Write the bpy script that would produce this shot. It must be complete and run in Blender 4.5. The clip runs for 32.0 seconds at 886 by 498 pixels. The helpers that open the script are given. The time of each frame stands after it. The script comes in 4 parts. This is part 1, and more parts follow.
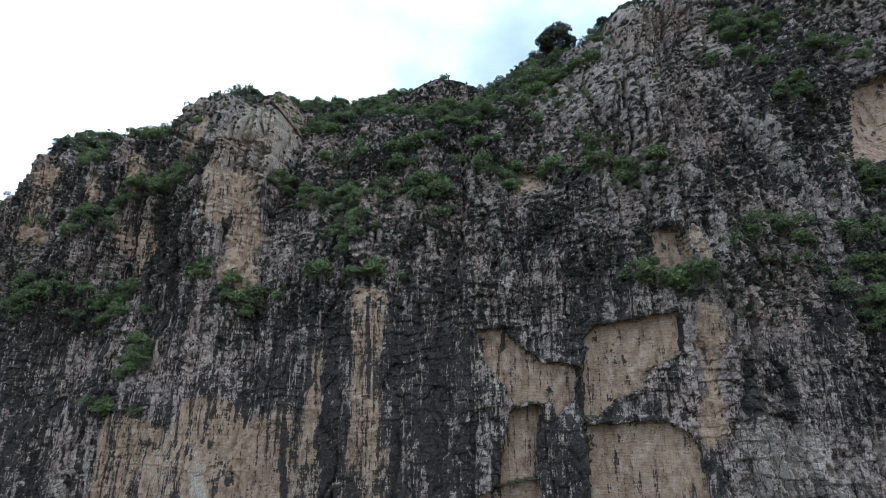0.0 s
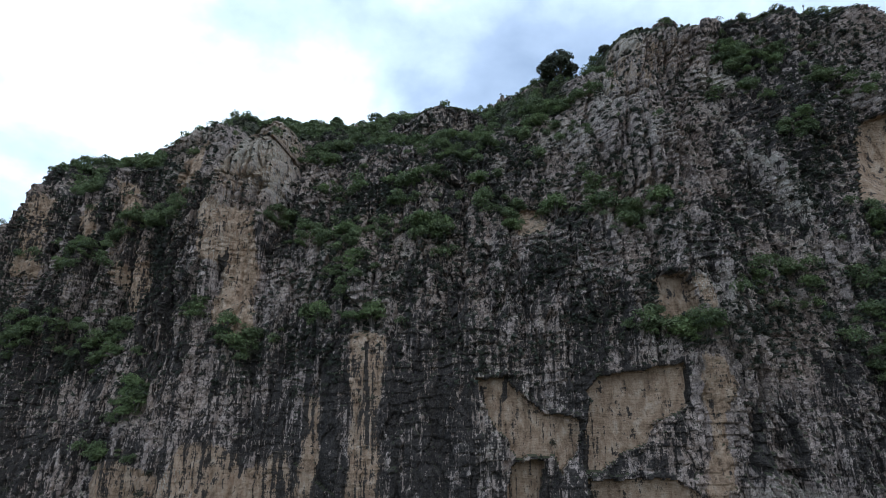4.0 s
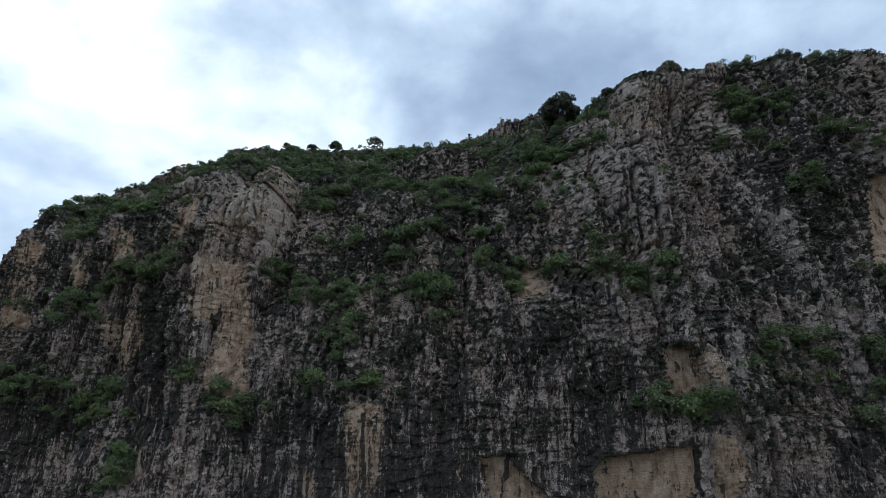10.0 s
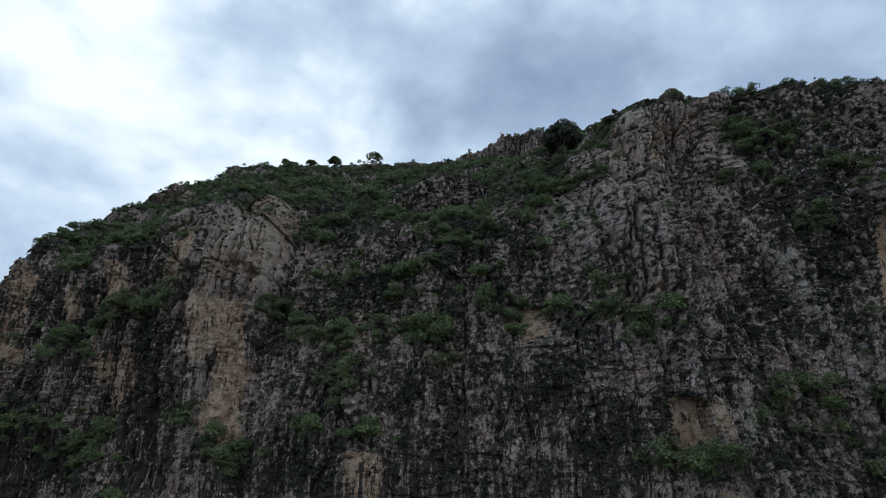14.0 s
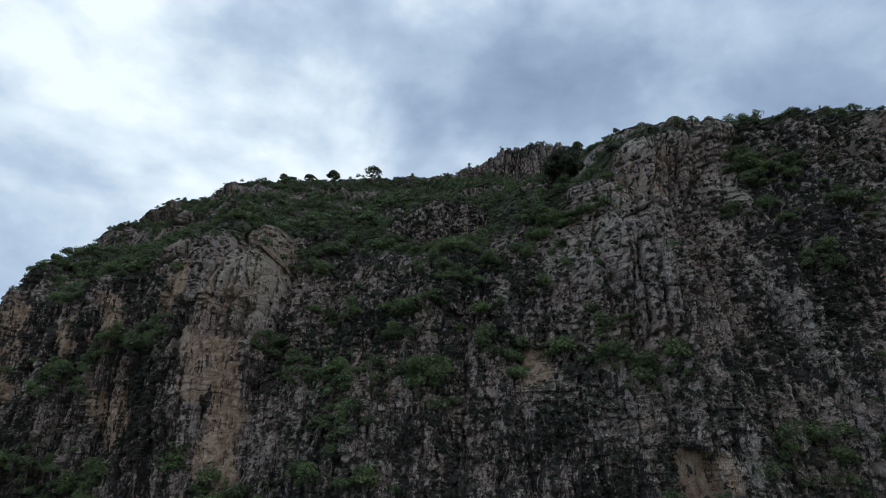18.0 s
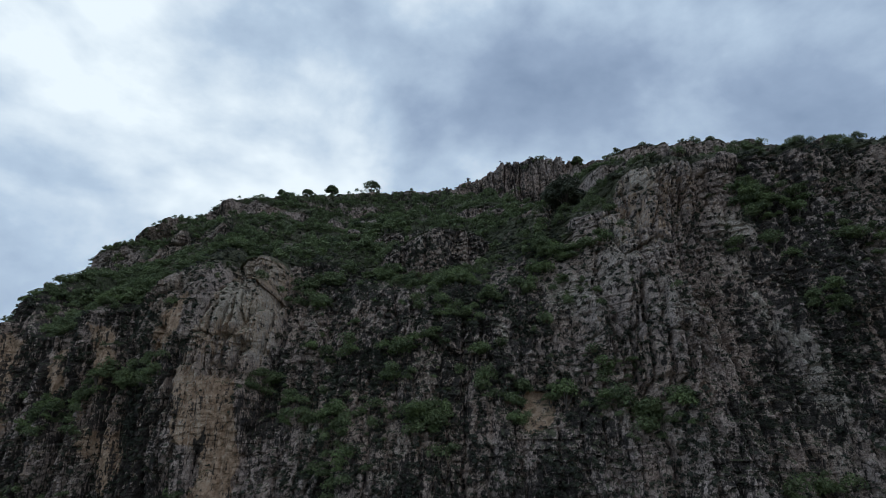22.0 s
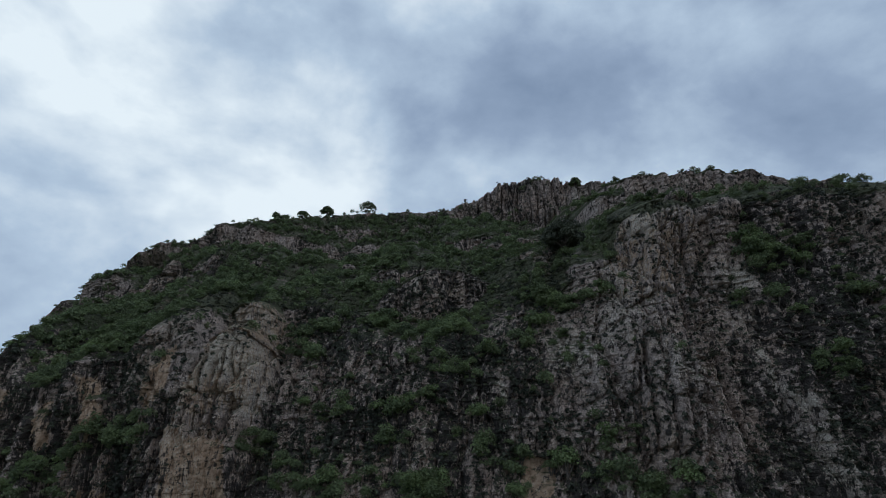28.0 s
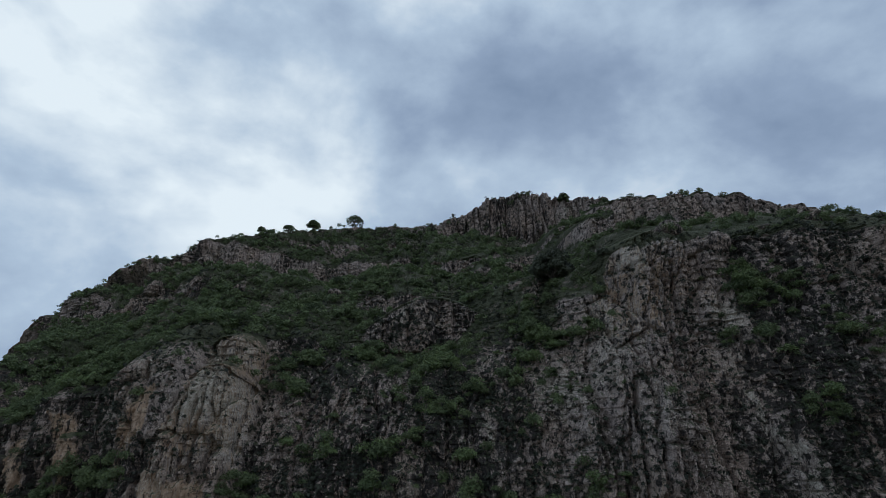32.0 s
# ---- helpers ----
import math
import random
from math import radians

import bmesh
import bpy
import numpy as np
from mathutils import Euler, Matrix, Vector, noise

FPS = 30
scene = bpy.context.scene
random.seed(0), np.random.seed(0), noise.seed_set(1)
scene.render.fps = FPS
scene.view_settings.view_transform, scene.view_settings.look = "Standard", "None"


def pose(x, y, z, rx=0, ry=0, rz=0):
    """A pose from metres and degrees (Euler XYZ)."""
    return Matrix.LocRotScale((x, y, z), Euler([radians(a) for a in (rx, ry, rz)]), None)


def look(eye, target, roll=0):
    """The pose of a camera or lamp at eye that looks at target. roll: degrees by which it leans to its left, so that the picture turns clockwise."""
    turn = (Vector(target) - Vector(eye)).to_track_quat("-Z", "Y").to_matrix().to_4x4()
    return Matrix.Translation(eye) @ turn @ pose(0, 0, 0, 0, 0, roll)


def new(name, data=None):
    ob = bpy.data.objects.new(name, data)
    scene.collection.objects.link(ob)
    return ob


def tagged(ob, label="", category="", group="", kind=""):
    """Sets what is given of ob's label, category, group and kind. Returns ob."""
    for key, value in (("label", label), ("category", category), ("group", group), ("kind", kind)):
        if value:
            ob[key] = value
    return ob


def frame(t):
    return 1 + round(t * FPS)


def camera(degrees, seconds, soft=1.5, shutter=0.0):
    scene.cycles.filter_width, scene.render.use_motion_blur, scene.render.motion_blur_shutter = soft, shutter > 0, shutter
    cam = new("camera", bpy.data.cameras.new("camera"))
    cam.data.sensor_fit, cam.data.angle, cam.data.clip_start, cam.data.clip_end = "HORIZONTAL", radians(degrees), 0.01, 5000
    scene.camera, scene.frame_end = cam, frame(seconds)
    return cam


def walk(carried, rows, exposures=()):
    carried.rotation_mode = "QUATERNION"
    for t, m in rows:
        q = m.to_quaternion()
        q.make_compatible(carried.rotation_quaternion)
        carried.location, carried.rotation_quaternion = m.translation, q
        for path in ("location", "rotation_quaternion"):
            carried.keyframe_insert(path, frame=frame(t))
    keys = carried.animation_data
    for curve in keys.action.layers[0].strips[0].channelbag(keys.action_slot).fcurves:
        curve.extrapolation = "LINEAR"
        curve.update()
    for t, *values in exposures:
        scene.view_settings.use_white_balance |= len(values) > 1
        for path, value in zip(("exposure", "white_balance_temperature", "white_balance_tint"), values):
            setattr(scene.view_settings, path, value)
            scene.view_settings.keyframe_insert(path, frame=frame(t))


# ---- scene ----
cam = camera(74.3, 32.0, soft=0.75)
METRES, EYE, TILT, LEAN, TURN = 50.0, 20.0, 17.0, 0.0, 0.0
ROWS = [
    (0.0, 0.0, 0.0, 0.0, 0.0, 0.0, -0.0),
    (0.5, -0.0006, 0.0051, 0.0145, -0.0, 0.04, 0.0),
    (1.0, -0.0011, 0.0099, 0.0289, 0.0, 0.11, -0.0),
    (1.5, -0.0013, 0.0147, 0.0434, -0.0, 0.16, -0.0),
    (2.0, -0.0016, 0.0194, 0.0579, -0.01, 0.23, -0.01),
    (2.5, -0.0019, 0.0241, 0.0723, -0.03, 0.3, -0.01),
    (3.0, -0.0016, 0.0286, 0.0868, -0.01, 0.35, -0.02),
    (3.5, -0.0015, 0.0332, 0.1015, -0.01, 0.42, -0.03),
    (5.5, -0.0022, 0.0511, 0.162, -0.05, 0.63, -0.05),
    (6.0, -0.0024, 0.056, 0.1762, -0.05, 0.7, -0.07),
    (6.5, -0.0024, 0.061, 0.1906, -0.06, 0.77, -0.09),
    (7.0, -0.0024, 0.0658, 0.2053, -0.07, 0.82, -0.1),
    (7.5, -0.0025, 0.0706, 0.2198, -0.07, 0.89, -0.1),
    (8.0, -0.0025, 0.0753, 0.2344, -0.07, 0.94, -0.11),
    (8.5, -0.0021, 0.08, 0.2489, -0.06, 0.99, -0.12),
    (9.0, -0.0025, 0.0845, 0.2638, -0.08, 1.04, -0.14),
    (9.5, -0.0024, 0.0892, 0.2783, -0.08, 1.09, -0.14),
    (10.0, -0.0026, 0.0938, 0.2935, -0.08, 1.14, -0.13),
    (10.5, -0.0026, 0.0983, 0.3082, -0.08, 1.19, -0.14),
    (11.0, -0.0028, 0.1027, 0.3232, -0.09, 1.23, -0.13),
    (11.5, -0.0031, 0.1073, 0.3379, -0.1, 1.28, -0.14),
    (12.0, -0.003, 0.1119, 0.353, -0.1, 1.32, -0.14),
    (12.5, -0.0031, 0.1166, 0.3677, -0.1, 1.36, -0.13),
    (13.0, -0.0035, 0.1213, 0.383, -0.11, 1.39, -0.13),
    (13.5, -0.0035, 0.126, 0.3979, -0.1, 1.43, -0.13),
    (14.0, -0.0038, 0.1308, 0.4124, -0.11, 1.46, -0.13),
    (14.5, -0.0038, 0.1354, 0.4275, -0.12, 1.48, -0.13),
    (16.5, -0.004, 0.1534, 0.4887, -0.13, 1.54, -0.16),
    (17.0, -0.0045, 0.1579, 0.5028, -0.15, 1.6, -0.18),
    (17.5, -0.0047, 0.1625, 0.5175, -0.16, 1.64, -0.18),
    (18.0, -0.0049, 0.167, 0.5324, -0.18, 1.68, -0.18),
    (18.5, -0.005, 0.1717, 0.5473, -0.18, 1.71, -0.18),
    (19.0, -0.0049, 0.1763, 0.5624, -0.2, 1.74, -0.19),
    (19.5, -0.0044, 0.1807, 0.5769, -0.2, 1.78, -0.18),
    (20.0, -0.0051, 0.1853, 0.5919, -0.23, 1.82, -0.18),
    (20.5, -0.0052, 0.1898, 0.6071, -0.25, 1.85, -0.18),
    (21.0, -0.0054, 0.1941, 0.6223, -0.25, 1.88, -0.16),
    (21.5, -0.0053, 0.1988, 0.6374, -0.26, 1.92, -0.16),
    (22.0, -0.0052, 0.2032, 0.6526, -0.27, 1.93, -0.16),
    (22.5, -0.005, 0.2077, 0.6677, -0.28, 1.94, -0.15),
    (23.0, -0.0048, 0.2122, 0.683, -0.27, 1.97, -0.16),
    (23.5, -0.005, 0.2169, 0.6983, -0.28, 2.0, -0.15),
    (24.0, -0.005, 0.2213, 0.7122, -0.28, 2.02, -0.15),
    (24.5, -0.0053, 0.2258, 0.7276, -0.28, 2.03, -0.14),
    (25.0, -0.0057, 0.2304, 0.7431, -0.29, 2.03, -0.13),
    (25.5, -0.0058, 0.2349, 0.7582, -0.3, 2.05, -0.11),
    (27.5, -0.0057, 0.2522, 0.8175, -0.48, 2.15, -0.14),
    (28.0, -0.0059, 0.2567, 0.8325, -0.6, 2.18, -0.17),
    (28.5, -0.0055, 0.2611, 0.8478, -0.74, 2.19, -0.2),
    (29.0, -0.0054, 0.2657, 0.8633, -0.89, 2.22, -0.23),
    (29.5, -0.0054, 0.2702, 0.8788, -1.05, 2.24, -0.26),
    (30.0, -0.0052, 0.2747, 0.8942, -1.19, 2.26, -0.28),
    (30.5, -0.0053, 0.2793, 0.9097, -1.35, 2.3, -0.32),
    (31.0, -0.0054, 0.2837, 0.9248, -1.49, 2.31, -0.35),
    (31.5, -0.0053, 0.2885, 0.9404, -1.65, 2.33, -0.4),
    (32.0, -0.0049, 0.2931, 0.9558, -1.81, 2.35, -0.44),
]
EXPOSURES = [(0.0, 0.66, 6250, 10), (3.0, 0.30, 6280, 10), (6.0, 0.09, 6330, 10), (9.0, -0.15, 6400, 10), (13.0, -0.38, 6440, 10), (19.0, -0.57, 6450, 10), (25.0, -0.70, 6430, 10), (32.0, -0.78, 6400, 10)]
walk(cam, [(t, pose(0, 0, EYE, TILT, LEAN, TURN) @ pose(METRES * x, METRES * y, METRES * z, 90 + pitch, roll, yaw)) for t, x, y, z, yaw, pitch, roll in ROWS],
     exposures=EXPOSURES)


# ---- world and sun: a clouded sky, brightest where the cloud is thin ----
SUN_EL, SUN_AZ = radians(52), radians(145)          # azimuth from straight ahead, to the right
world = bpy.data.worlds.new("sky")
scene.world = world
world.use_nodes = True


def nodes_of(tree):
    tree.nodes.clear()

    def node(kind, inputs=None, **props):
        n = tree.nodes.new(kind)
        for k, v in props.items():
            setattr(n, k, v)
        for k, v in (inputs or {}).items():
            if isinstance(v, bpy.types.NodeSocket):
                tree.links.new(v, n.inputs[k])
            else:
                n.inputs[k].default_value = v
        return n
    return node


def ramp(node, fac, stops):
    n = node("ShaderNodeValToRGB", {"Fac": fac})
    els = n.color_ramp.elements
    while len(els) < len(stops):
        els.new(0.5)
    for e, (p, c) in zip(els, stops):
        e.position = p
        e.color = (*c, 1) if isinstance(c, tuple) else (c, c, c, 1)
    return n.outputs["Color"]


def mixed(node, fac, a, b, blend="MIX"):
    n = node("ShaderNodeMix", data_type="RGBA", blend_type=blend)
    for sock, v in ((n.inputs[0], fac), (n.inputs[6], a), (n.inputs[7], b)):
        if isinstance(v, bpy.types.NodeSocket):
            n.id_data.links.new(v, sock)
        else:
            sock.default_value = (*v, 1) if isinstance(v, tuple) else v
    return n.outputs[2]


def calc(node, op, a, b=0.0, c=0.0):
    return node("ShaderNodeMath", {0: a, 1: b, 2: c}, operation=op).outputs[0]


# thin bright and thick grey stretches of cloud: azimuth, elevation, half width, amount
CLOUDS = [(-18, 34, 12, 0.24), (-38, 34, 9, 0.20), (-36, 31, 6, 0.10), (-20, 29, 6, 0.08), (-13, 23, 6, 0.12), (-30, 44, 12, 0.04), (25, 27, 6, 0.14), (14, 38, 8, -0.10), (7, 43, 10, 0.02), (5, 31, 11, -0.08), (18, 34, 11, -0.05), (-30, 24, 10, 0.08), (38, 36, 9, -0.06)]


def build_sky():
    node = nodes_of(world.node_tree)
    sky = node("ShaderNodeTexSky", sky_type="NISHITA", sun_disc=False, sun_elevation=SUN_EL, sun_rotation=SUN_AZ)
    way = node("ShaderNodeTexCoord").outputs["Generated"]
    flat = node("ShaderNodeMapping", {"Vector": way, "Scale": (1.0, 1.0, 1.5), "Location": (0.35, 0.2, 0.1)}).outputs[0]
    big = node("ShaderNodeTexNoise", {"Vector": flat, "Scale": 2.8, "Detail": 7.0, "Roughness": 0.52, "Distortion": 0.25}).outputs["Fac"]
    fine = node("ShaderNodeTexNoise", {"Vector": flat, "Scale": 6.0, "Detail": 6.0, "Roughness": 0.52}).outputs["Fac"]
    stir = node("ShaderNodeTexNoise", {"Vector": flat, "Scale": 2.6, "Detail": 5.0, "Roughness": 0.55}).outputs["Color"]
    stir = node("ShaderNodeVectorMath", {0: stir, 1: (0.5, 0.5, 0.5)}, operation="SUBTRACT").outputs["Vector"]
    stir = node("ShaderNodeVectorMath", {0: stir, "Scale": 0.32}, operation="SCALE").outputs["Vector"]
    bent = node("ShaderNodeVectorMath", {0: way, 1: stir}, operation="ADD").outputs["Vector"]
    bent = node("ShaderNodeVectorMath", {0: bent}, operation="NORMALIZE").outputs["Vector"]
    body = calc(node, "ADD", calc(node, "MULTIPLY_ADD", big, 1.0, -0.5), calc(node, "MULTIPLY_ADD", fine, 0.48, 0.32))
    for az, el, width, amount in CLOUDS:
        a, e = radians(az), radians(el)
        to = (math.sin(a) * math.cos(e), math.cos(a) * math.cos(e), math.sin(e))
        dot = node("ShaderNodeVectorMath", {0: bent, 1: to}, operation="DOT_PRODUCT").outputs["Value"]
        lobe = calc(node, "POWER", calc(node, "MAXIMUM", dot, 0.0), 2 / radians(width) ** 2)
        body = calc(node, "MULTIPLY_ADD", lobe, amount, body)
    cloud = ramp(node, body, [(0.28, (0.28, 0.385, 0.56)), (0.46, (0.40, 0.525, 0.72)), (0.64, (0.62, 0.78, 0.97)), (0.86, (1.12, 1.25, 1.33))])
    nishita = node("ShaderNodeVectorMath", {0: sky.outputs[0], "Scale": 0.1}, operation="SCALE").outputs["Vector"]
    col = mixed(node, 0.94, nishita, cloud)
    back = node("ShaderNodeBackground", {"Color": col, "Strength": 1.24})
    out = node("ShaderNodeOutputWorld")
    world.node_tree.links.new(back.outputs[0], out.inputs[0])


build_sky()
sun = new("sun", bpy.data.lights.new("sun", "SUN"))
sun.data.energy, sun.data.angle, sun.data.color = 0.35, radians(45), (1.0, 0.98, 0.95)
sun.matrix_world = look((300 * math.sin(SUN_AZ) * math.cos(SUN_EL), 300 * math.cos(SUN_AZ) * math.cos(SUN_EL), 300 * math.sin(SUN_EL)), (0, 0, 0))


# ---- materials ----
def rock_material():
    """Weathered limestone. Point attributes say where it is freshly broken (tan), stained black or painted with
    overhang shade (both in one attribute) or washed pale (pale).
    """
    mat = bpy.data.materials.new("limestone")
    mat.use_nodes = True
    node = nodes_of(mat.node_tree)
    at = node("ShaderNodeTexCoord").outputs["Object"]

    def tex(scale, detail=4.0, rough=0.55, stretch=(1, 1, 1), move=(0, 0, 0)):
        v = node("ShaderNodeMapping", {"Vector": at, "Scale": stretch, "Location": move}).outputs[0]
        return node("ShaderNodeTexNoise", {"Vector": v, "Scale": scale, "Detail": detail, "Roughness": rough}).outputs["Fac"]

    def attr(name):
        return node("ShaderNodeAttribute", attribute_name=name).outputs["Fac"]
    large, mid, fine = tex(0.07), tex(0.7, 7, 0.66), tex(4.5, 6, 0.75)
    beds = tex(1.0, 5, 0.65, (0.55, 0.55, 3.2), (2, 5, 8))
    streak = tex(1.0, 7, 0.66, (1.5, 1.5, 0.075))
    thin = tex(1.0, 6, 0.72, (6.0, 6.0, 0.30), (4, 4, 9))
    fleck = tex(1.0, 6, 0.8, (3.6, 3.6, 2.4), (7, 3, 1))
    blotch = tex(0.85, 4, 0.62, (1, 1, 0.75), (3, 8, 5))
    grey = ramp(node, mid, [(0.34, (0.222, 0.176, 0.153)), (0.45, (0.332, 0.262, 0.228)), (0.55, (0.428, 0.343, 0.298)), (0.66, (0.552, 0.448, 0.394))])
    warm = ramp(node, mid, [(0.34, (0.220, 0.159, 0.129)), (0.45, (0.328, 0.244, 0.199)), (0.55, (0.434, 0.332, 0.273)), (0.66, (0.540, 0.422, 0.350))])
    col = mixed(node, ramp(node, large, [(0.42, 0.0), (0.58, 1.0)]), grey, warm)
    col = mixed(node, 1.0, col, ramp(node, fine, [(0.34, (0.50, 0.50, 0.51)), (0.5, (1.0, 1.0, 1.0)), (0.64, (1.38, 1.38, 1.36))]), "MULTIPLY")
    # broken, unweathered faces
    ragged = calc(node, "ADD", calc(node, "MULTIPLY", calc(node, "SUBTRACT", mid, 0.5), 1.0), calc(node, "MULTIPLY", calc(node, "SUBTRACT", streak, 0.5), 1.3))
    tan_f = ramp(node, calc(node, "ADD", attr("tan"), ragged), [(0.36, 0.0), (0.50, 1.0)])
    tan = ramp(node, tex(0.9, 7, 0.66, (1, 1, 0.6), (2, 9, 4)), [(0.34, (0.205, 0.132, 0.085)), (0.45, (0.345, 0.231, 0.153)), (0.55, (0.432, 0.301, 0.206)), (0.66, (0.515, 0.395, 0.295))])
    col = mixed(node, tan_f, col, tan)
    pale_f = calc(node, "ADD", attr("pale"), calc(node, "MULTIPLY", calc(node, "SUBTRACT", thin, 0.5), 1.6))
    pale_f = ramp(node, calc(node, "ADD", pale_f, calc(node, "MULTIPLY", calc(node, "SUBTRACT", fleck, 0.5), 1.6)), [(0.34, 0.0), (0.50, 0.85)])
    col = mixed(node, pale_f, col, ramp(node, fine, [(0.40, (0.38, 0.325, 0.265)), (0.60, (0.66, 0.59, 0.49))]))
    # water stains that run down the walls, and overhang shade painted above the slabs
    height = node("ShaderNodeSeparateXYZ", {0: at}).outputs[2]
    dry = ramp(node, calc(node, "MULTIPLY_ADD", height, 0.01, 0.0), [(0.40, 0.15), (0.72, 1.0)])
    dry = calc(node, "MULTIPLY", dry, ramp(node, calc(node, "MULTIPLY_ADD", node("ShaderNodeSeparateXYZ", {0: at}).outputs[0], 0.01, 0.6), [(0.10, 0.25), (0.42, 1.0)]))
    dry = calc(node, "MAXIMUM", dry, ramp(node, tex(0.11, 3, 0.5, (1, 1, 1), (1, 6, 3)), [(0.46, 0.0), (0.62, 0.75)]))
    run = calc(node, "ADD", calc(node, "MULTIPLY", calc(node, "SUBTRACT", streak, 0.5), 3.1), calc(node, "MULTIPLY", calc(node, "SUBTRACT", thin, 0.5), 1.2))
    moss = calc(node, "ADD", calc(node, "MULTIPLY", calc(node, "SUBTRACT", blotch, 0.5), 3.0), calc(node, "MULTIPLY", calc(node, "SUBTRACT", streak, 0.5), 0.9))
    st = calc(node, "ADD", calc(node, "MULTIPLY", run, calc(node, "SUBTRACT", 1.0, dry)), calc(node, "MULTIPLY", moss, dry))
    st = calc(node, "ADD", calc(node, "ADD", st, calc(node, "MULTIPLY", attr("stain_shade"), 0.85)), calc(node, "MULTIPLY", calc(node, "SUBTRACT", fleck, 0.5), 1.2))
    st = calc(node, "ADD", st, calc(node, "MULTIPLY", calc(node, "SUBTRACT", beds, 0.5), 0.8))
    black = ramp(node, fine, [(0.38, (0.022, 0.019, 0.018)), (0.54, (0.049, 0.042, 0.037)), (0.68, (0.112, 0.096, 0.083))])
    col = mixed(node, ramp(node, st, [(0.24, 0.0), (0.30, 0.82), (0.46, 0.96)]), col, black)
    # cracks between the blocks
    swirl = node("ShaderNodeTexNoise", {"Vector": at, "Scale": 0.9, "Detail": 3.0}).outputs["Color"]
    warped = node("ShaderNodeVectorMath", {0: at, 1: swirl}, operation="ADD").outputs["Vector"]
    warped = node("ShaderNodeMapping", {"Vector": warped, "Scale": (0.85, 0.85, 0.34)}).outputs[0]
    edge = node("ShaderNodeTexVoronoi", {"Vector": warped, "Scale": 1.0}, feature="DISTANCE_TO_EDGE").outputs["Distance"]
    crack = ramp(node, calc(node, "ADD", edge, calc(node, "MULTIPLY", calc(node, "SUBTRACT", fleck, 0.5), 0.25)), [(0.0, 1.0), (0.05, 0.0)])
    crack = calc(node, "MULTIPLY", crack, ramp(node, tex(0.35, 3, 0.5, (1, 1, 1), (5, 1, 2)), [(0.36, 0.0), (0.52, 0.85)]))
    crack = calc(node, "MULTIPLY", crack, calc(node, "MULTIPLY_ADD", tan_f, -0.8, 1.0))
    col = mixed(node, crack, col, (0.035, 0.030, 0.030))
    # thin soil, dry grass and moss where the rock lies flat
    up = node("ShaderNodeSeparateXYZ", {0: node("ShaderNodeNewGeometry").outputs["Normal"]}).outputs[2]
    soil_f = ramp(node, calc(node, "ADD", up, calc(node, "MULTIPLY", calc(node, "SUBTRACT", mid, 0.5), 0.9)), [(0.70, 0.0), (0.86, 0.9)])
    turf = calc(node, "ADD", attr("turf"), calc(node, "MULTIPLY", calc(node, "SUBTRACT", mid, 0.5), 1.6))
    soil_f = calc(node, "MAXIMUM", soil_f, ramp(node, turf, [(0.36, 0.0), (0.52, 0.92)]))
    soil = ramp(node, fine, [(0.3, (0.036, 0.042, 0.023)), (0.55, (0.074, 0.083, 0.042)), (0.8, (0.14, 0.13, 0.08))])
    col = mixed(node, soil_f, col, soil)
    h = calc(node, "ADD", calc(node, "MULTIPLY", mid, 0.9), calc(node, "MULTIPLY", fine, 0.35))
    h = calc(node, "ADD", h, calc(node, "ADD", calc(node, "MULTIPLY", streak, 0.35), calc(node, "MULTIPLY", beds, 0.5)))
    h = calc(node, "SUBTRACT", h, calc(node, "MULTIPLY", crack, 0.3))
    bump = node("ShaderNodeBump", {"Strength": 1.0, "Distance": 0.6, "Height": h})
    b = node("ShaderNodeBsdfPrincipled", {"Base Color": col, "Roughness": 0.92, "Specular IOR Level": 0.2, "Normal": bump.outputs[0]})
    out = node("ShaderNodeOutputMaterial")
    mat.node_tree.links.new(b.outputs[0], out.inputs[0])
    return mat


def leaf_material(name, dark, light):
    mat = bpy.data.materials.new(name)
    mat.use_nodes = True
    node = nodes_of(mat.node_tree)
    geo = node("ShaderNodeNewGeometry")
    info = node("ShaderNodeObjectInfo")
    at = node("ShaderNodeTexCoord").outputs["Object"]
    big = node("ShaderNodeTexNoise", {"Vector": at, "Scale": 0.42, "Detail": 4.0}).outputs["Fac"]
    v = calc(node, "ADD", calc(node, "MULTIPLY", geo.outputs["Random Per Island"], 0.22), calc(node, "MULTIPLY", big, 0.78))
    v = calc(node, "ADD", v, calc(node, "MULTIPLY", calc(node, "SUBTRACT", info.outputs["Random"], 0.5), 0.3))
    mid = tuple((a + b) / 2 for a, b in zip(dark, light))
    col = ramp(node, v, [(0.32, dark), (0.5, mid), (0.72, light)])
    b = node("ShaderNodeBsdfPrincipled", {"Base Color": col, "Roughness": 0.65, "Specular IOR Level": 0.25})
    tr = node("ShaderNodeBsdfTranslucent", {"Color": col})
    mix = node("ShaderNodeMixShader", {0: 0.3, 1: b.outputs[0], 2: tr.outputs[0]})
    out = node("ShaderNodeOutputMaterial")
    mat.node_tree.links.new(mix.outputs[0], out.inputs[0])
    return mat


